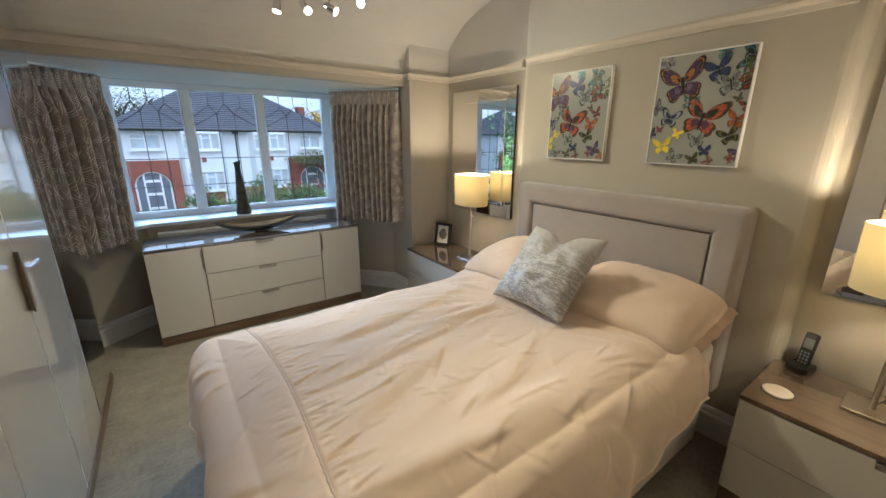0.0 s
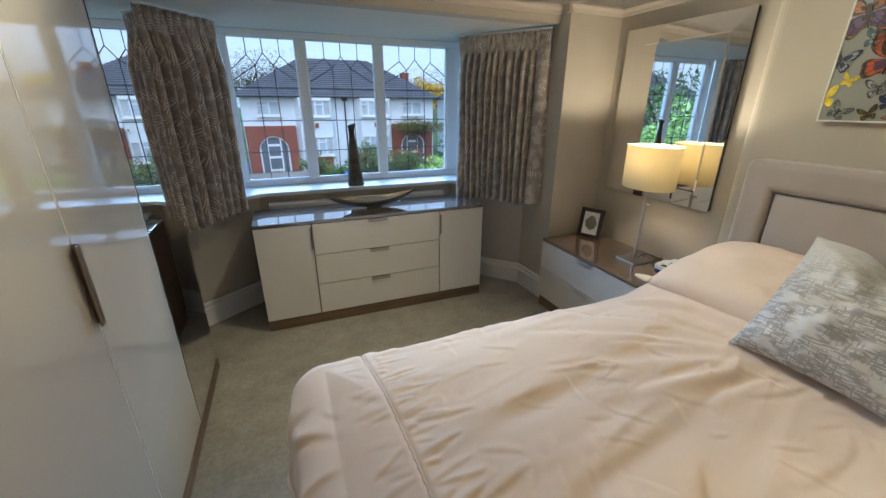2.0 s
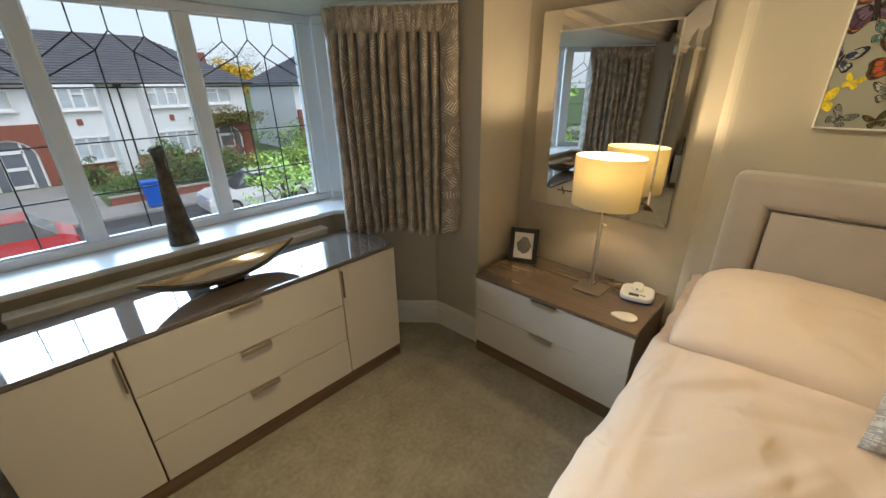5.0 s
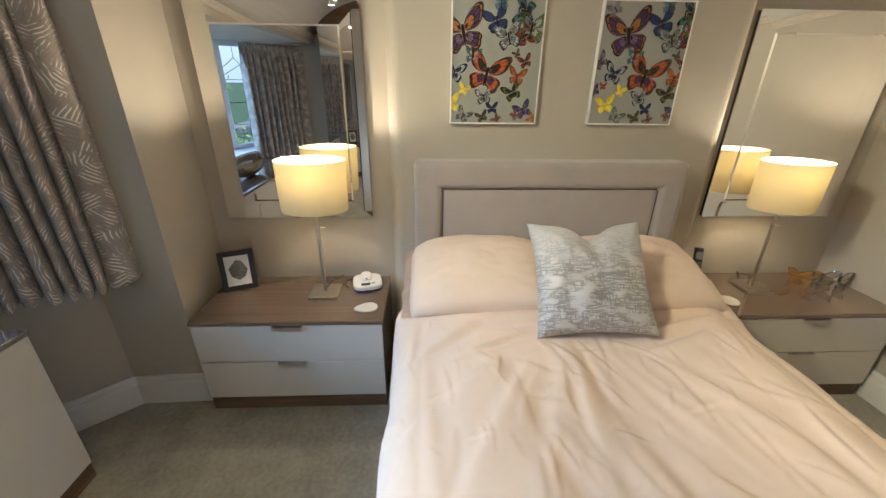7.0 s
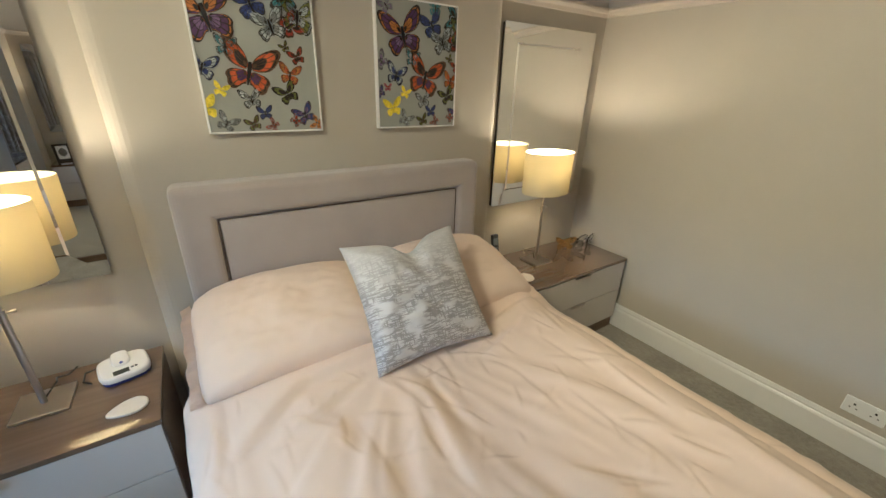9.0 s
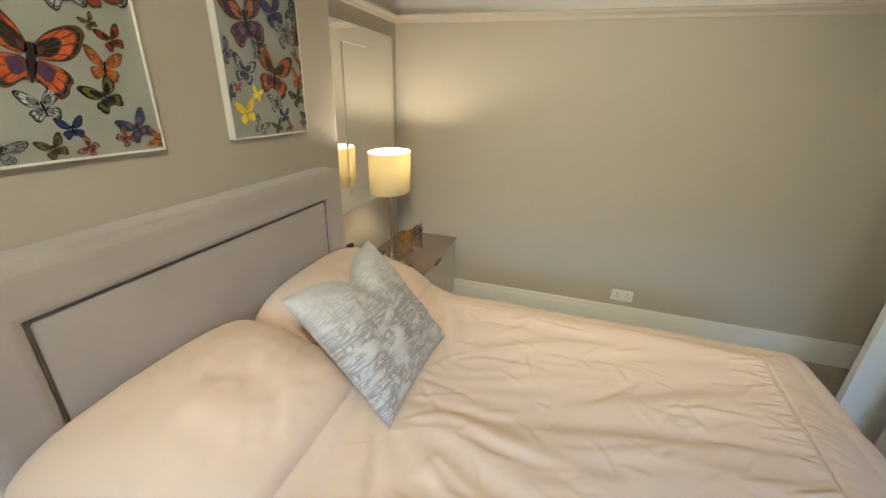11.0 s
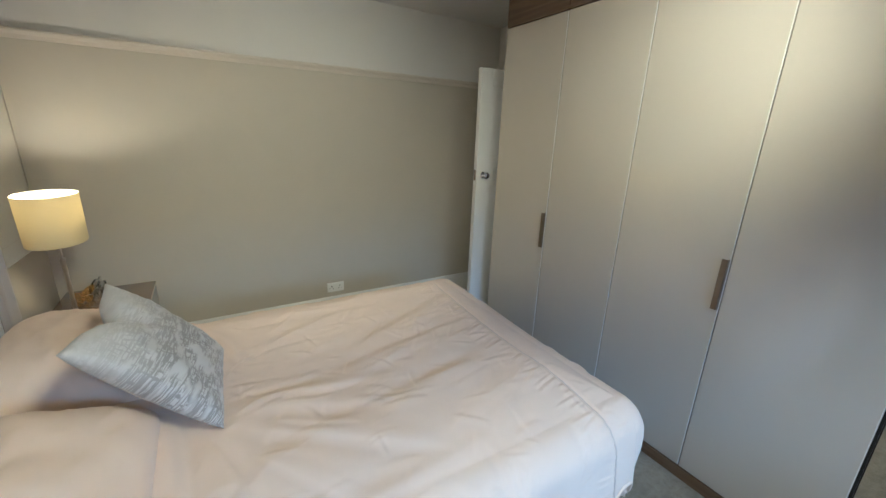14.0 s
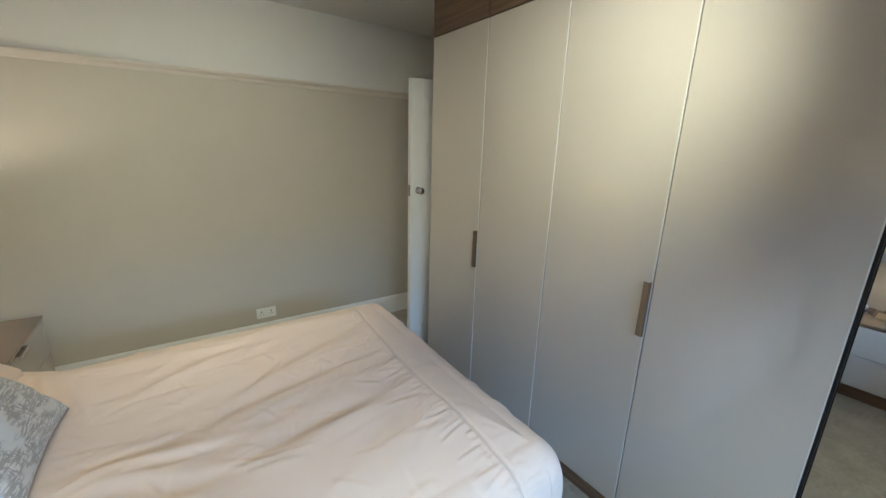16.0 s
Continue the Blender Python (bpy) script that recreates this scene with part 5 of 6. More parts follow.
def boat(scale_in, lift):
    bm = B()
    rows = []
    for i in range(41):
        u = -1 + i / 20
        half = 0.085 * scale_in * max(0.0, 1 - abs(u) ** 1.8) + 0.0015
        row = []
        for j in range(17):
            v = -1 + j / 8
            rim = 0.062 + 0.050 * abs(u) ** 2.2
            base = 0.008 + 0.097 * abs(u) ** 2.6
            z = base + (rim - base) * abs(v) ** 1.9
            row.append(bm.verts.new((u * 0.335 * scale_in, v * half, z + lift)))
        rows.append(row)
    for a, b in zip(rows, rows[1:]):
        for j in range(16):
            bm.faces.new((a[j], b[j], b[j + 1], a[j + 1]))
    bmesh.ops.recalc_face_normals(bm, faces=bm.faces)
    return bm


bm = boat(1.0, 0.0)
bmesh.ops.solidify(bm, geom=bm.faces[:], thickness=0.003)
part("shell", bm, mat("bowl_dark", (0.16, 0.145, 0.125), 0.3, metal=0.8), bo, "dark metal shell", smooth=True)
part("lining", boat(0.985, 0.0045), mat("bowl_silver", (0.62, 0.56, 0.47), 0.16, metal=1.0, vary=0.08, bump=0.15, bump_scale=60), bo, "polished silver lining", smooth=True)
part("foot", box(B(), -0.055, 0.055, -0.025, 0.025, 0.0, 0.010, 0.004), mat("bowl_foot", (0.1, 0.09, 0.08), 0.3, metal=0.8), bo)

# ---- wall socket ----
so = thing("wall_socket", "white double electrical socket above the skirting board", "socket", pose(0.963, YS + 0.001, 0.258))
part("face_plate", box(B(), -0.073, 0.073, 0, 0.010, -0.043, 0.043, 0.004, 2), M_WHITEP, so)
for x in (-0.036, 0.036):
    for a, b, c, d in ((-0.004, 0.004, 0.006, 0.016), (-0.015, -0.008, -0.012, -0.007), (0.008, 0.015, -0.012, -0.007)):
        part("pin_hole", box(B(), x + a, x + b, 0.0095, 0.0108, c, d), M_GAP, so)
    part("rocker_switch", box(B(), x - 0.006, x + 0.006, 0.009, 0.013, 0.022, 0.036, 0.001, 1), M_WHITEP, so)

# ---- outside: street, houses, gardens ----
G = -2.9
M_GRASS = mat("lawn", (0.055, 0.10, 0.025), 0.9, vary=0.3, scale=3, bump=0.6, bump_scale=60)
M_ROAD = mat("asphalt", (0.055, 0.055, 0.058), 0.85, vary=0.2, scale=6, bump=0.4, bump_scale=150)
M_PAVE = mat("paving", (0.26, 0.25, 0.24), 0.85, vary=0.15, scale=5, bump=0.3, bump_scale=90)
M_RENDER = mat("white_render", (0.70, 0.74, 0.78), 0.9, vary=0.05, scale=3, bump=0.4, bump_scale=80)
M_BRICK = mat("red_brick", (0.23, 0.078, 0.052), 0.85, vary=0.2, scale=25, bump=0.3, bump_scale=40)
M_TILE = mat("roof_tile", (0.088, 0.092, 0.112), 0.7, vary=0.3, scale=9)
# pale blue base colour puts the sky's reflection into the house panes
M_HGLASS = mat("house_glass_sky_tint", (0.46, 0.53, 0.60), 0.3, vary=0.25, scale=2, coat=0.2)
M_DOORGLASS = mat("door_glass", (0.13, 0.15, 0.18), 0.25, vary=0.2, scale=3, coat=0.3)
M_HFRAME = mat("house_frame", (0.76, 0.77, 0.78), 0.4)
M_NET = mat("net_curtain", (0.45, 0.48, 0.5), 0.8, vary=0.2, scale=8)
setting("ground", box(B(), -600, 600, -400, 900, G - 0.3, G), M_GRASS, "ground of lawns reaching the horizon")
setting("road", box(B(), -150, 150, 12.2, 20.6, G + 0.004, G + 0.012), M_ROAD, "grey asphalt road")
setting("pavement", box(B(), -150, 150, 20.6, 22.6, G + 0.004, G + 0.11, 0.01), M_PAVE, "paved footway with a kerb")
setting("pavement", box(B(), -150, 150, 10.4, 12.2, G + 0.004, G + 0.11, 0.01), M_PAVE, "paved footway with a kerb")
setting("driveway", box(B(), -2.2, 2.2, 22.6, 30.0, G + 0.004, G + 0.02), M_PAVE, "paved drive up to the porch")


def hip_roof(x0, x1, y0, y1, z0, z1, inset):
    """A hipped roof laid in stepped courses."""
    bm = B()
    n = 20
    ym = (y0 + y1) / 2
    for k in range(n):
        f0, f1 = k / n, (k + 1) / n

        def ring(f, lift):
            return [(x0 + inset * f, y0 + (ym - y0) * f, z0 + (z1 - z0) * f + lift), (x1 - inset * f, y0 + (ym - y0) * f, z0 + (z1 - z0) * f + lift),
                    (x1 - inset * f, y1 - (y1 - ym) * f, z0 + (z1 - z0) * f + lift), (x0 + inset * f, y1 - (y1 - ym) * f, z0 + (z1 - z0) * f + lift)]
        a = [bm.verts.new(p) for p in ring(f0, 0.06)]
        b = [bm.verts.new(p) for p in ring(f1, 0.0)]
        c = [bm.verts.new(p) for p in ring(f0, 0.0)]
        for i in range(4):
            j = (i + 1) % 4
            bm.faces.new((a[i], a[j], b[j], b[i]))
            bm.faces.new((c[i], c[j], a[j], a[i]))
    lo = [bm.verts.new(p) for p in ((x0, y0, z0), (x1, y0, z0), (x1, y1, z0), (x0, y1, z0))]
    bm.faces.new(lo[::-1])
    return bm


def house_window(house, x0, x1, z0, z1, y, lights, name="window"):
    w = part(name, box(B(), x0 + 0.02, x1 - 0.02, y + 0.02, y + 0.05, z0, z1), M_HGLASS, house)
    bm = B()
    box(bm, x0, x1, y - 0.05, y + 0.02, z0 - 0.06, z0 + 0.05)
    box(bm, x0, x1, y - 0.05, y + 0.02, z1 - 0.07, z1)
    for k in range(lights + 1):
        x = x0 + (x1 - x0) * k / lights
        e = 0.05
        box(bm, max(x - e, x0), min(x + e, x1), y - 0.05, y + 0.02, z0, z1)
    for k in range(0, lights, 2):
        a, b = x0 + (x1 - x0) * k / lights, x0 + (x1 - x0) * (k + 1) / lights
        box(bm, a, b, y - 0.045, y + 0.02, z0 + (z1 - z0) * 0.66, z0 + (z1 - z0) * 0.72)
    part("window_frame", bm, M_HFRAME, w, "white frame")
    part("window_sill", box(B(), x0 - 0.08, x1 + 0.08, y - 0.12, y + 0.02, z0 - 0.14, z0 - 0.06), M_HFRAME, w)
    bm = B()
    for a, b in ((x0 + 0.06, x0 + (x1 - x0) * 0.16), (x1 - (x1 - x0) * 0.16, x1 - 0.06)):
        box(bm, a, b, y + 0.004, y + 0.018, z0 + 0.05, z1 - 0.07)
    part("net_curtain", bm, M_NET, w)
    return w


def semi(x0, x1, y, side, label):
    """A pair of rendered semi-detached houses with bays, brick porches and a hipped tiled roof."""
    h = thing("house", label, "house")
    ze = 2.0
    part("wall", box(B(), x0, x1, y, y + 8, G, ze), M_RENDER, h, "white rendered walls")
    roof = part("roof", hip_roof(x0 - 0.45, x1 + 0.45, y - 0.45, y + 8.4, ze, 4.75, 4.6), M_TILE, h, "dark tiled hipped roof")
    xm = (x0 + x1) / 2
    part("chimney", box(B(), x1 - 1.1, x1 - 0.55, y + 4.2, y + 5, 2.2, 4.0), M_BRICK, roof, "red brick chimney")
    bm = tube(B(), [(x0 - 0.45, y - 0.47, ze), (x1 + 0.45, y - 0.47, ze)], 0.06)
    part("gutter", bm, M_BLACK, h)
    part("downpipe", tube(B(), [(xm, y - 0.06, ze - 0.02), (xm, y - 0.06, G)], 0.045), M_BLACK, h)
    part("hopper", box(B(), xm - 0.18, xm + 0.18, y - 0.2, y - 0.02, 1.75, 1.98), M_BLACK, h)
    for s in (-1, 1):
        b0, b1 = xm + s * 0.75, xm + s * 3.35
        a, b = min(b0, b1), max(b0, b1)
        body = prism(B(), [(a, y), (a + 0.26, y - 0.5), (b - 0.26, y - 0.5), (b, y)], G, ze - 0.05)
        part("bay", body, M_RENDER, h, "white rendered bay")
        house_window(h, a + 0.30, b - 0.30, 0.80, 1.80, y - 0.55, 4, "bay_window")
        house_window(h, a + 0.30, b - 0.30, -1.80, -0.60, y - 0.55, 4, "bay_window")
        part("brick_apron", box(B(), a + 0.40, b - 0.40, y - 0.53, y - 0.49, G, -1.95), M_BRICK, h, "red brick below the bay")
        p0, p1 = (x0 + 0.35, xm - 3.6) if s < 0 else (xm + 3.6, x1 - 0.35)
        pc = (p0 + p1) / 2
        part("diamond", prism(B(), [(xm + s * 2.05 - 0.12, y - 0.56), (xm + s * 2.05 + 0.12, y - 0.56), (xm + s * 2.05 + 0.12, y - 0.53), (xm + s * 2.05 - 0.12, y - 0.53)], 0.0, 0.3), M_BRICK, h)
        house_window(h, pc - 0.75, pc + 0.75, 0.85, 1.72, y - 0.07, 2, "window")
        # brick porch front with an arched doorway
        bm = B()
        A, R = 24, 0.95
        box(bm, p0 - 0.3, pc - R, y - 0.22, y, G, 0.15)
        box(bm, pc + R, p1 + 0.2, y - 0.22, y, G, 0.15)
        zc = -1.45
        for k in range(A):
            t0, t1 = math.pi * k / A, math.pi * (k + 1) / A
            xa, xb = pc + R * math.cos(t1), pc + R * math.cos(t0)
            za = zc + R * math.sin((t0 + t1) / 2)
            box(bm, xa, xb, y - 0.22, y, za, 0.15)
        part("porch", bm, M_BRICK, h, "red brick porch with an arch")
        d = part("front_door", box(B(), pc - 0.9, pc + 0.9, y - 0.06, y - 0.02, G, -0.52), M_DOORGLASS, h, "dark glazed front door")
        bm = B()
        for xx in (-0.88, -0.42, 0.42, 0.88):
            box(bm, pc + xx - 0.05, pc + xx + 0.05, y - 0.10, y - 0.03, G, -0.62 if abs(xx) < 0.5 else -1.0)
        for zz in (G + 0.12, -1.9, -1.1):
            box(bm, pc - 0.42, pc + 0.42, y - 0.10, y - 0.03, zz - 0.08, zz + 0.08)
        for k in range(16):
            t = math.pi * (k + 0.5) / 16
            mm = pose(pc + 0.90 * math.cos(t), y - 0.08, zc + 0.90 * math.sin(t), 0, -math.degrees(t) + 90, 0)
            bmesh.ops.create_cube(bm, size=1, matrix=mm @ Matrix.Diagonal((0.2, 0.08, 0.09, 1)))
        part("door_frame", bm, M_HFRAME, d, "white arched frame")
    return h


semi(-1.75, 11.5, 30.5, 0, "white rendered pair of houses with brick porches and tiled roof")
semi(15.2, 28.4, 31.0, 0, "white rendered pair of houses beside the gap")
semi(-19.5, -6.2, 30.8, 0, "white rendered pair of houses further along")
semi(-37.5, -24.2, 30.8, 0, "white rendered pair of houses further along")
semi(32.2, 45.4, 31.0, 0, "white rendered pair of houses further along")

M_LEAF = {}
# haze: greyed green that puts the far trees' distance haze into leaf colour
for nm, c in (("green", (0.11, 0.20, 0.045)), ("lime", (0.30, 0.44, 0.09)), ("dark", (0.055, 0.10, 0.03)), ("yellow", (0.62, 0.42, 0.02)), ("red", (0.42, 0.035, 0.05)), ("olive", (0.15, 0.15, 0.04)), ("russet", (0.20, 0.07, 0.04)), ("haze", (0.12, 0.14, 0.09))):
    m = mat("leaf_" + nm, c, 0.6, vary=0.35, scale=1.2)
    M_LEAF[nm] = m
M_BARK = mat("bark", (0.09, 0.065, 0.045), 0.9, vary=0.3, scale=20, bump=0.5, bump_scale=50)


def foliage(c, r, n, size, seed):
    """Many small leaves scattered through uneven clumps in an ellipsoid."""
    rng = random.Random(seed)
    clumps = [(Vector((rng.gauss(0, 0.42) * r[0], rng.gauss(0, 0.42) * r[1], rng.gauss(0.0, 0.42) * r[2])), rng.uniform(0.25, 0.5)) for _ in range(max(6, n // 60))]
    verts, faces = [], []
    for _ in range(n):
        cc, k = rng.choice(clumps)
        d = Vector((rng.gauss(0, 1), rng.gauss(0, 1), rng.gauss(0, 1))).normalized() * rng.uniform(0.6, 1.0)
        p = Vector(c) + cc + Vector((d.x * r[0] * k, d.y * r[1] * k, d.z * r[2] * k))
        q = Euler((rng.uniform(-1, 1), rng.uniform(-1, 1), rng.uniform(0, 6.3))).to_matrix()
        s = size * rng.uniform(0.6, 1.3)
        i = len(verts)
        for a, b in ((-1, 0), (0, -0.5), (1, 0), (0, 0.5)):
            verts.append(p + q @ Vector((a * s, b * s, 0.15 * s * abs(a))))
        faces.append((i, i + 1, i + 2, i + 3))
    me = bpy.data.meshes.new("foliage")
    me.from_pydata(verts, [], faces)
    return me


def plant(name, base, r, h, n, size, tone, seed, label, trunk=0.0):
    t = thing(name, label, "tree" if trunk else "bush", pose(*base))
    me = foliage((0, 0, h), r, n, size, seed)
    me.materials.append(M_LEAF[tone])
    cr = new("crown", me)
    cr.parent = t
    bm = B()
    rng = random.Random(seed)
    k = trunk or 0.05
    tube(bm, [(0, 0, 0), (0.03, 0, h * 0.5), (0.0, 0.04, h)], k, 8)
    for _ in range(7):
        a = rng.uniform(0, 6.3)
        tube(bm, [(0, 0, h * rng.uniform(0.4, 0.7)), (r[0] * 0.4 * math.cos(a), r[1] * 0.4 * math.sin(a), h * 0.95), (r[0] * 0.75 * math.cos(a), r[1] * 0.75 * math.sin(a), h + r[2] * rng.uniform(-0.1, 0.6))], k * 0.4, 5)
    part("trunk", bm, M_BARK, t)
    return t


plant("tree", (5.1, 12.4, G), (1.1, 0.9, 0.65), 2.15, 1500, 0.065, "lime", 11, "bright green small tree by the pavement", 0.05)
plant("shrub", (9.7, 23.5, G), (2.0, 1.2, 1.0), 0.9, 1980, 0.087, "lime", 12, "bright green spreading garden shrub")
plant("shrub", (7.0, 25.0, G), (1.8, 1.2, 0.9), 0.9, 1980, 0.081, "green", 13, "leafy green garden shrub behind the wall")
plant("shrub", (8.3, 27.0, G), (1.4, 1.0, 0.8), 0.8, 1540, 0.081, "russet", 14, "russet leaved garden shrub by the house")
plant("shrub", (4.6, 24.3, G), (1.4, 1.1, 0.9), 0.9, 1760, 0.081, "dark", 15, "dark green garden shrub")
plant("climbing_plant", (10.0, 29.6, G), (2.1, 0.6, 0.55), 2.9, 2860, 0.081, "olive", 16, "yellow-green climber over the porch")
plant("shrub", (12.6, 26.0, G), (1.4, 1.2, 1.1), 1.2, 1760, 0.087, "green", 17, "leafy green garden shrub behind the wall")
plant("shrub", (2.6, 28.9, G), (0.9, 0.6, 0.6), 0.6, 880, 0.074, "dark", 18, "low dark shrub under the bay")
plant("tree", (16.0, 22.8, G), (1.0, 0.9, 1.2), 2.6, 1540, 0.074, "red", 19, "small tree with crimson autumn leaves", 0.06)
plant("tree", (15.4, 43.0, G), (1.7, 1.6, 1.1), 5.2, 9000, 0.15, "yellow", 20, "tree with bright yellow autumn leaves behind the roofs", 0.14)
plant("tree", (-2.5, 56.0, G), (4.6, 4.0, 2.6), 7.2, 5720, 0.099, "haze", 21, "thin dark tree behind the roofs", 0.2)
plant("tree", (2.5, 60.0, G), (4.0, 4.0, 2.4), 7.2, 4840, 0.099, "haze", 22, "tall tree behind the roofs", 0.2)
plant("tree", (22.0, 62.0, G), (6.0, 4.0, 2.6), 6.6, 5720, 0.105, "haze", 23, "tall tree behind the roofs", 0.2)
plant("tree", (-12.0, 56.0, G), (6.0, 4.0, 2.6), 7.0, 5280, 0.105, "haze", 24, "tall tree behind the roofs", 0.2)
plant("shrub", (-4.5, 26.0, G), (1.6, 1.2, 1.0), 1.0, 1760, 0.087, "green", 25, "leafy green garden shrub behind the wall")
plant("shrub", (14.5, 24.5, G), (1.6, 1.2, 0.9), 0.9, 1540, 0.087, "russet", 26, "russet leaved garden shrub by the house")
plant("shrub", (5.9, 27.8, G), (0.9, 0.8, 1.0), 1.2, 1100, 0.074, "green", 27, "green shrub against the bay")
for k, (a, b) in enumerate(((2.3, 13.0), (15.0, 30.0), (-20.0, -2.4))):
    w = thing("garden_wall", "low red brick front garden wall", "wall")
    part("brickwork", box(B(), a, b, 22.65, 22.87, G, G + 0.40, 0.01), M_BRICK, w)
    part("coping", box(B(), a - 0.03, b + 0.03, 22.6, 22.92, G + 0.40, G + 0.46, 0.015), M_PAVE, w)

# parked car


def wheel(m, parent):
    w = part("wheel", lathe(B(), [(0.0, -0.10), (0.24, -0.10), (0.31, -0.09), (0.325, -0.05), (0.325, 0.05), (0.31, 0.09), (0.24, 0.10), (0.0, 0.10)], 28), M_BLACK, parent, "black tyre")
    w.matrix_basis = m
    rim = part("rim", lathe(B(), [(0.0, 0.112), (0.20, 0.108), (0.215, 0.095)], 20), M_STEEL, w, "alloy rim")
    return w


sec = [(-2.15, 0.30, 0.55), (-2.10, 0.25, 0.80), (-1.75, 0.22, 0.92), (-0.95, 0.2, 0.98), (0.0, 0.2, 1.0), (1.2, 0.2, 1.0), (1.85, 0.22, 0.98), (2.1, 0.25, 0.85), (2.15, 0.3, 0.6)]


def loft(sections, wid):
    bm = B()
    rings = []
    for x, z0, z1 in sections:
        w = wid * (1 - 0.12 * (abs(x) / 2.15) ** 4)
        rings.append([bm.verts.new(p) for p in ((x, -w, z0), (x, -w * 1.03, (z0 + z1) / 2), (x, -w * 0.93, z1), (x, w * 0.93, z1), (x, w * 1.03, (z0 + z1) / 2), (x, w, z0))])
    for a, b in zip(rings, rings[1:]):
        for i in range(6):
            bm.faces.new((a[i], a[(i + 1) % 6], b[(i + 1) % 6], b[i]))
    bm.faces.new(rings[0])
    bm.faces.new(rings[-1][::-1])
    bmesh.ops.recalc_face_normals(bm, faces=bm.faces)
    return bm


def parked_car(m, paint, label):
    car = thing("parked_car", label, "car", m, "parked cars")
    part("body", loft(sec, 0.86), paint, car)
    bm = B()
    lo = [bm.verts.new(p) for p in ((-1.15, -0.78, 0.98), (1.75, -0.78, 0.98), (1.75, 0.78, 0.98), (-1.15, 0.78, 0.98))]
    hi = [bm.verts.new(p) for p in ((-0.35, -0.60, 1.44), (1.25, -0.60, 1.44), (1.25, 0.60, 1.44), (-0.35, 0.60, 1.44))]
    for i in range(4):
        bm.faces.new((lo[i], lo[(i + 1) % 4], hi[(i + 1) % 4], hi[i]))
    part("glasshouse", bm, M_CARGLASS, car, "dark car windows")
    part("car_roof", box(B(), -0.38, 1.28, -0.62, 0.62, 1.43, 1.47, 0.02), paint, car)
    for x in (-1.35, 1.35):
        for e in (-1, 1):
            wheel(pose(x, e * 0.80, 0.325, -90 * e), car)
    for e in (-1, 1):
        part("headlight", box(B(), -2.12, -1.95, e * 0.6 - 0.15, e * 0.6 + 0.15, 0.62, 0.76, 0.03), M_WHITEP, car, "clear headlight")
        part("tail_light", box(B(), 2.02, 2.13, e * 0.65 - 0.1, e * 0.65 + 0.1, 0.68, 0.84, 0.02), M_TAIL, car, "red tail light")
    return car


M_CARGLASS = mat("car_glass", (0.03, 0.035, 0.04), 0.08, coat=0.6)
M_TAIL = mat("tail_red", (0.4, 0.01, 0.01), 0.3)
parked_car(pose(6.7, 18.4, G + 0.012), mat("car_paint_silver", (0.62, 0.64, 0.66), 0.25, vary=0.02, coat=0.8), "silver-white hatchback parked at the kerb")
parked_car(pose(-1.25, 16.9, G + 0.012), mat("car_paint_red", (0.45, 0.012, 0.02), 0.25, vary=0.02, coat=0.8), "bright red hatchback parked in the road")


def fence(m, n, h, label):
    t = thing("garden_fence", label, "fence", m)
    for k in range(n):
        part("fence_board", box(B(), k * 0.125, k * 0.125 + 0.115, 0.0, 0.02, 0.02, h - 0.03 * (k % 2), 0.004, 1), M_FENCE, t)
    for z in (0.3, h - 0.3):
        part("fence_rail", box(B(), 0, n * 0.125, 0.02, 0.06, z, z + 0.08), M_FENCE, t)


M_FENCE = wood("fence_wood", (0.20, 0.10, 0.05), (0.32, 0.17, 0.085), 0.8, axis=2, scale=1.0)
fence(pose(4.3, 27.0, G), 12, 1.5, "weathered orange-brown wooden garden fence")


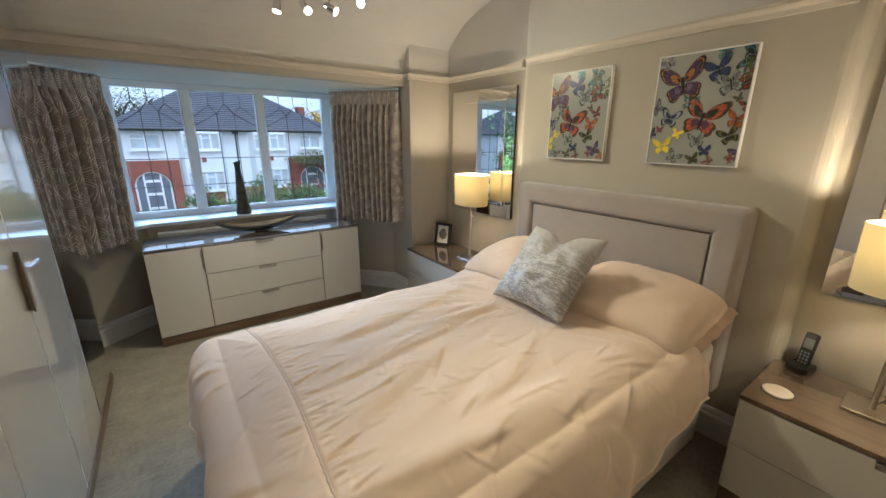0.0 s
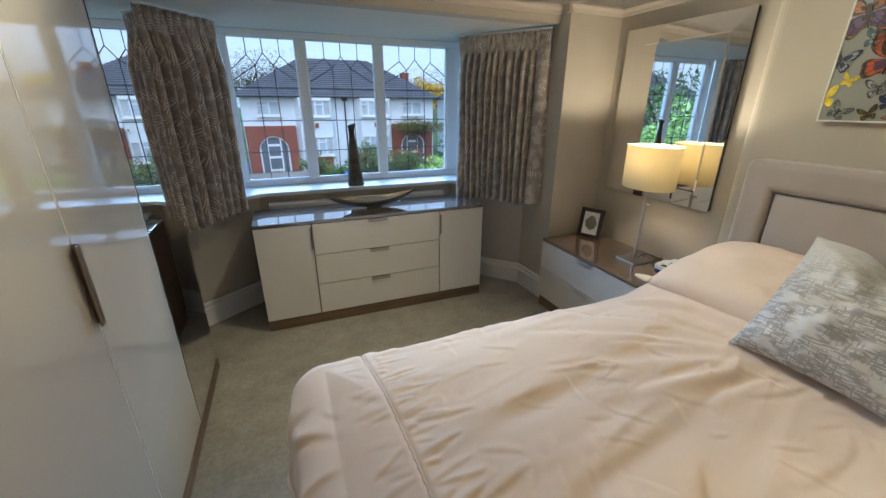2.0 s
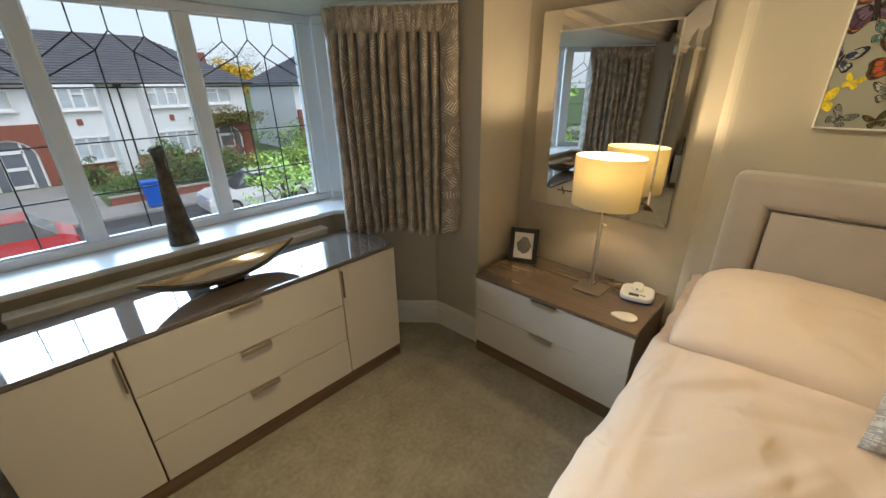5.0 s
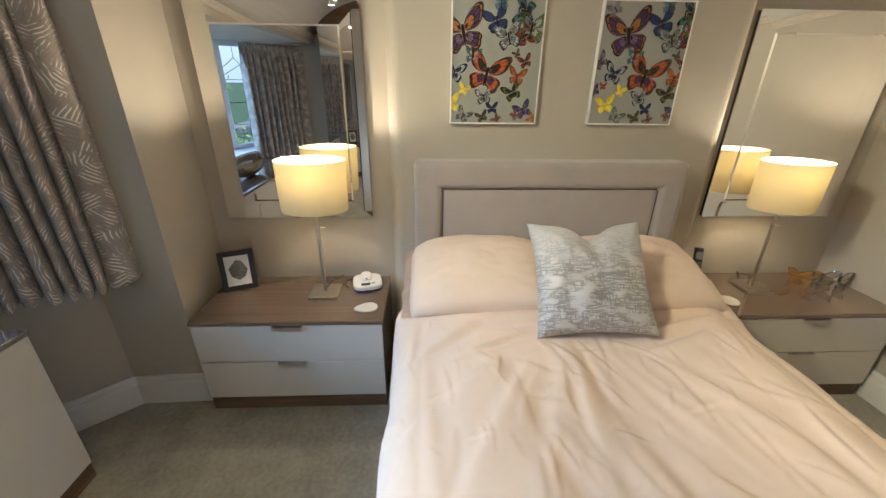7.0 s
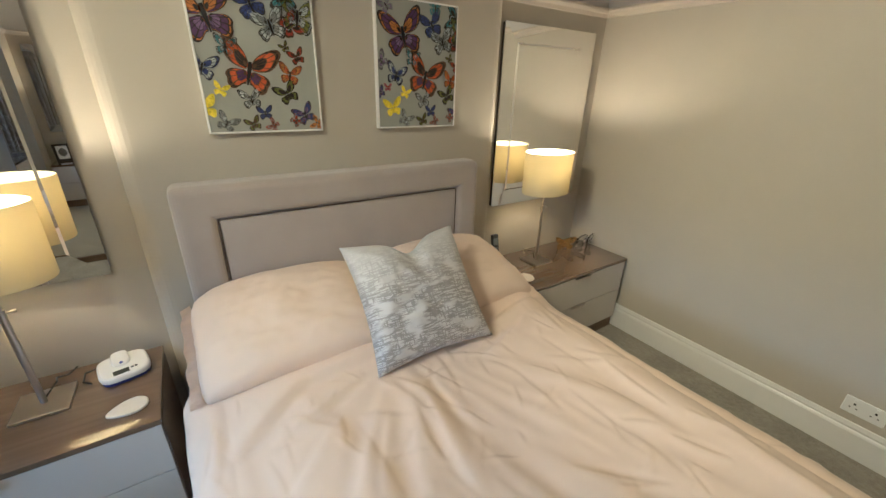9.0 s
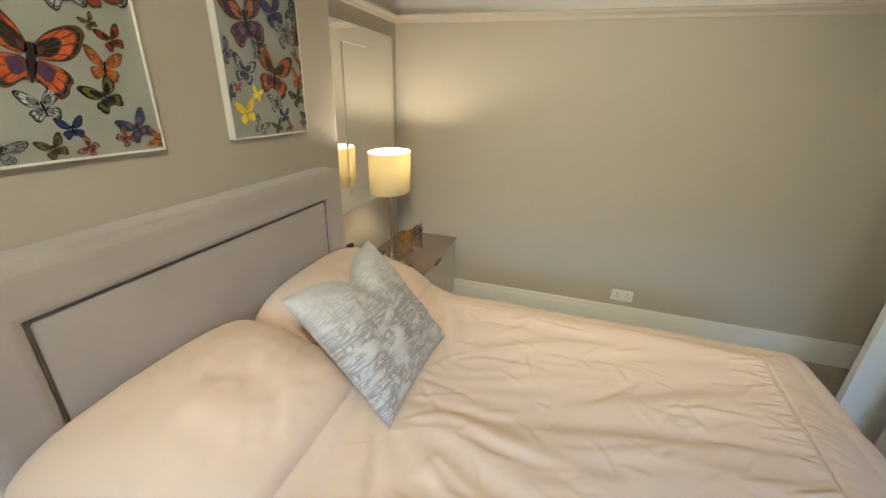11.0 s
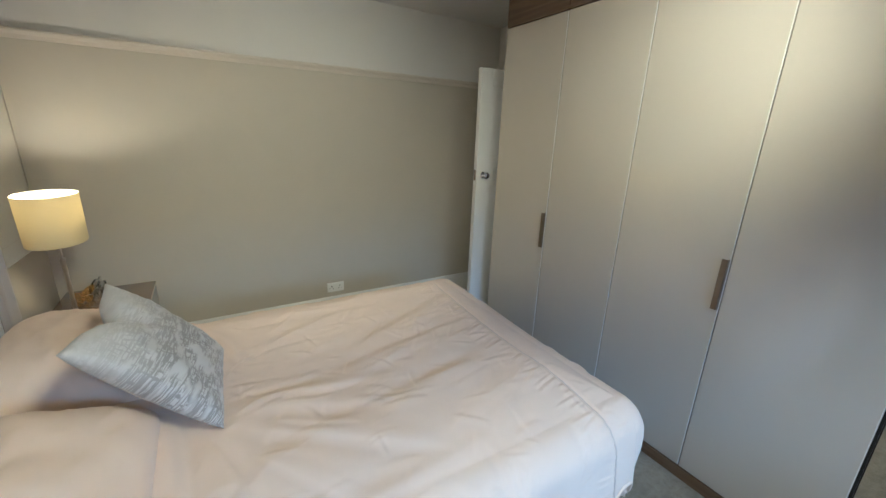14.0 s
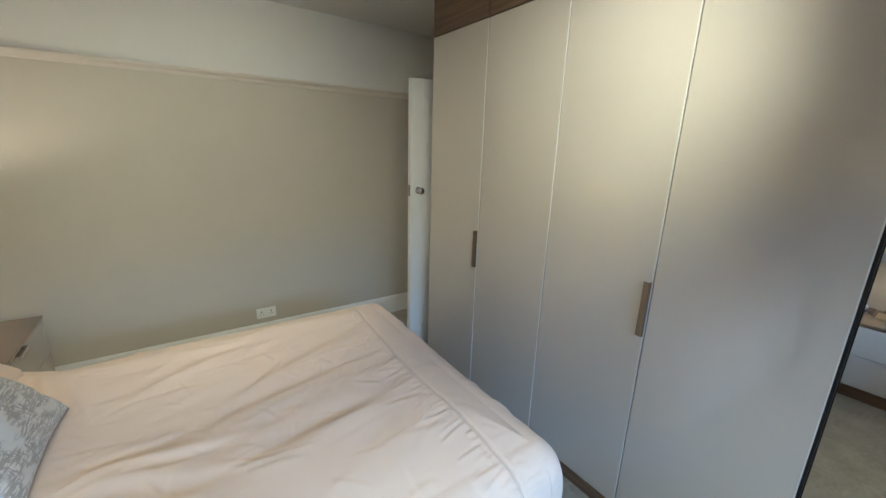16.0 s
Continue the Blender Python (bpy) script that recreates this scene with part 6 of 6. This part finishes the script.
def wheelie_bin(m):
    t = thing("wheelie_bin", "blue plastic wheelie bin standing in the front garden", "bin", m, "bins")
    blue = mat("bin_blue", (0.01, 0.10, 0.5), 0.4)
    bm = B()
    bmesh.ops.create_cone(bm, cap_ends=True, segments=4, radius1=0.33, radius2=0.42, depth=0.95, matrix=pose(0, 0, 0.52, 0, 0, 45))
    part("bin_body", bm, blue, t)
    part("lid", box(B(), -0.31, 0.31, -0.33, 0.31, 1.0, 1.06, 0.02), blue, t)


plant("tree", (-8.0, 7.4, G), (1.9, 1.4, 1.5), 1.9, 2600, 0.08, "green", 44, "leafy green tree in the front garden", 0.07)
plant("shrub", (-9.5, 24.5, G), (2.0, 1.2, 1.2), 1.2, 1700, 0.09, "lime", 41, "bright green shrub in the front garden")
plant("shrub", (-15.5, 24.8, G), (2.2, 1.2, 1.3), 1.4, 1700, 0.09, "green", 42, "leafy green garden shrub behind the wall")
plant("tree", (-22.0, 25.5, G), (2.2, 1.8, 2.0), 3.6, 2600, 0.10, "olive", 43, "olive green tree in the front garden", 0.1)
plant("shrub", (3.4, 23.4, G), (1.3, 0.6, 0.7), 0.7, 1320, 0.068, "green", 31, "leafy green garden shrub behind the wall")
plant("shrub", (6.3, 23.4, G), (1.8, 0.6, 0.8), 0.8, 1760, 0.068, "dark", 32, "dark clipped shrub along the garden wall")
plant("shrub", (12.2, 23.4, G), (1.8, 0.6, 0.8), 0.9, 1760, 0.074, "lime", 33, "bright green shrub along the garden wall")
wheelie_bin(pose(3.55, 21.2, G + 0.11))
wheelie_bin(pose(-1.9, 27.5, G))
plant("tree", (-5.2, 8.6, G), (1.7, 1.3, 1.3), 2.9, 4200, 0.075, "lime", 51, "leafy yellow-green tree in the front garden", 0.07)
plant("shrub", (-3.6, 7.2, G), (1.2, 0.9, 0.9), 1.0, 1800, 0.06, "green", 52, "leafy green shrub below the bay window")
plant("tree", (-9.5, 12.0, G), (2.6, 2.0, 2.0), 3.6, 4800, 0.09, "green", 53, "leafy green street tree", 0.1)
plant("shrub", (2.0, 27.4, G), (0.8, 0.6, 0.7), 0.7, 900, 0.07, "green", 54, "leafy potted green shrub by the porch")
plant("shrub", (11.0, 22.4, G), (1.6, 0.9, 0.9), 1.0, 2200, 0.075, "lime", 55, "bright green shrub along the garden wall")
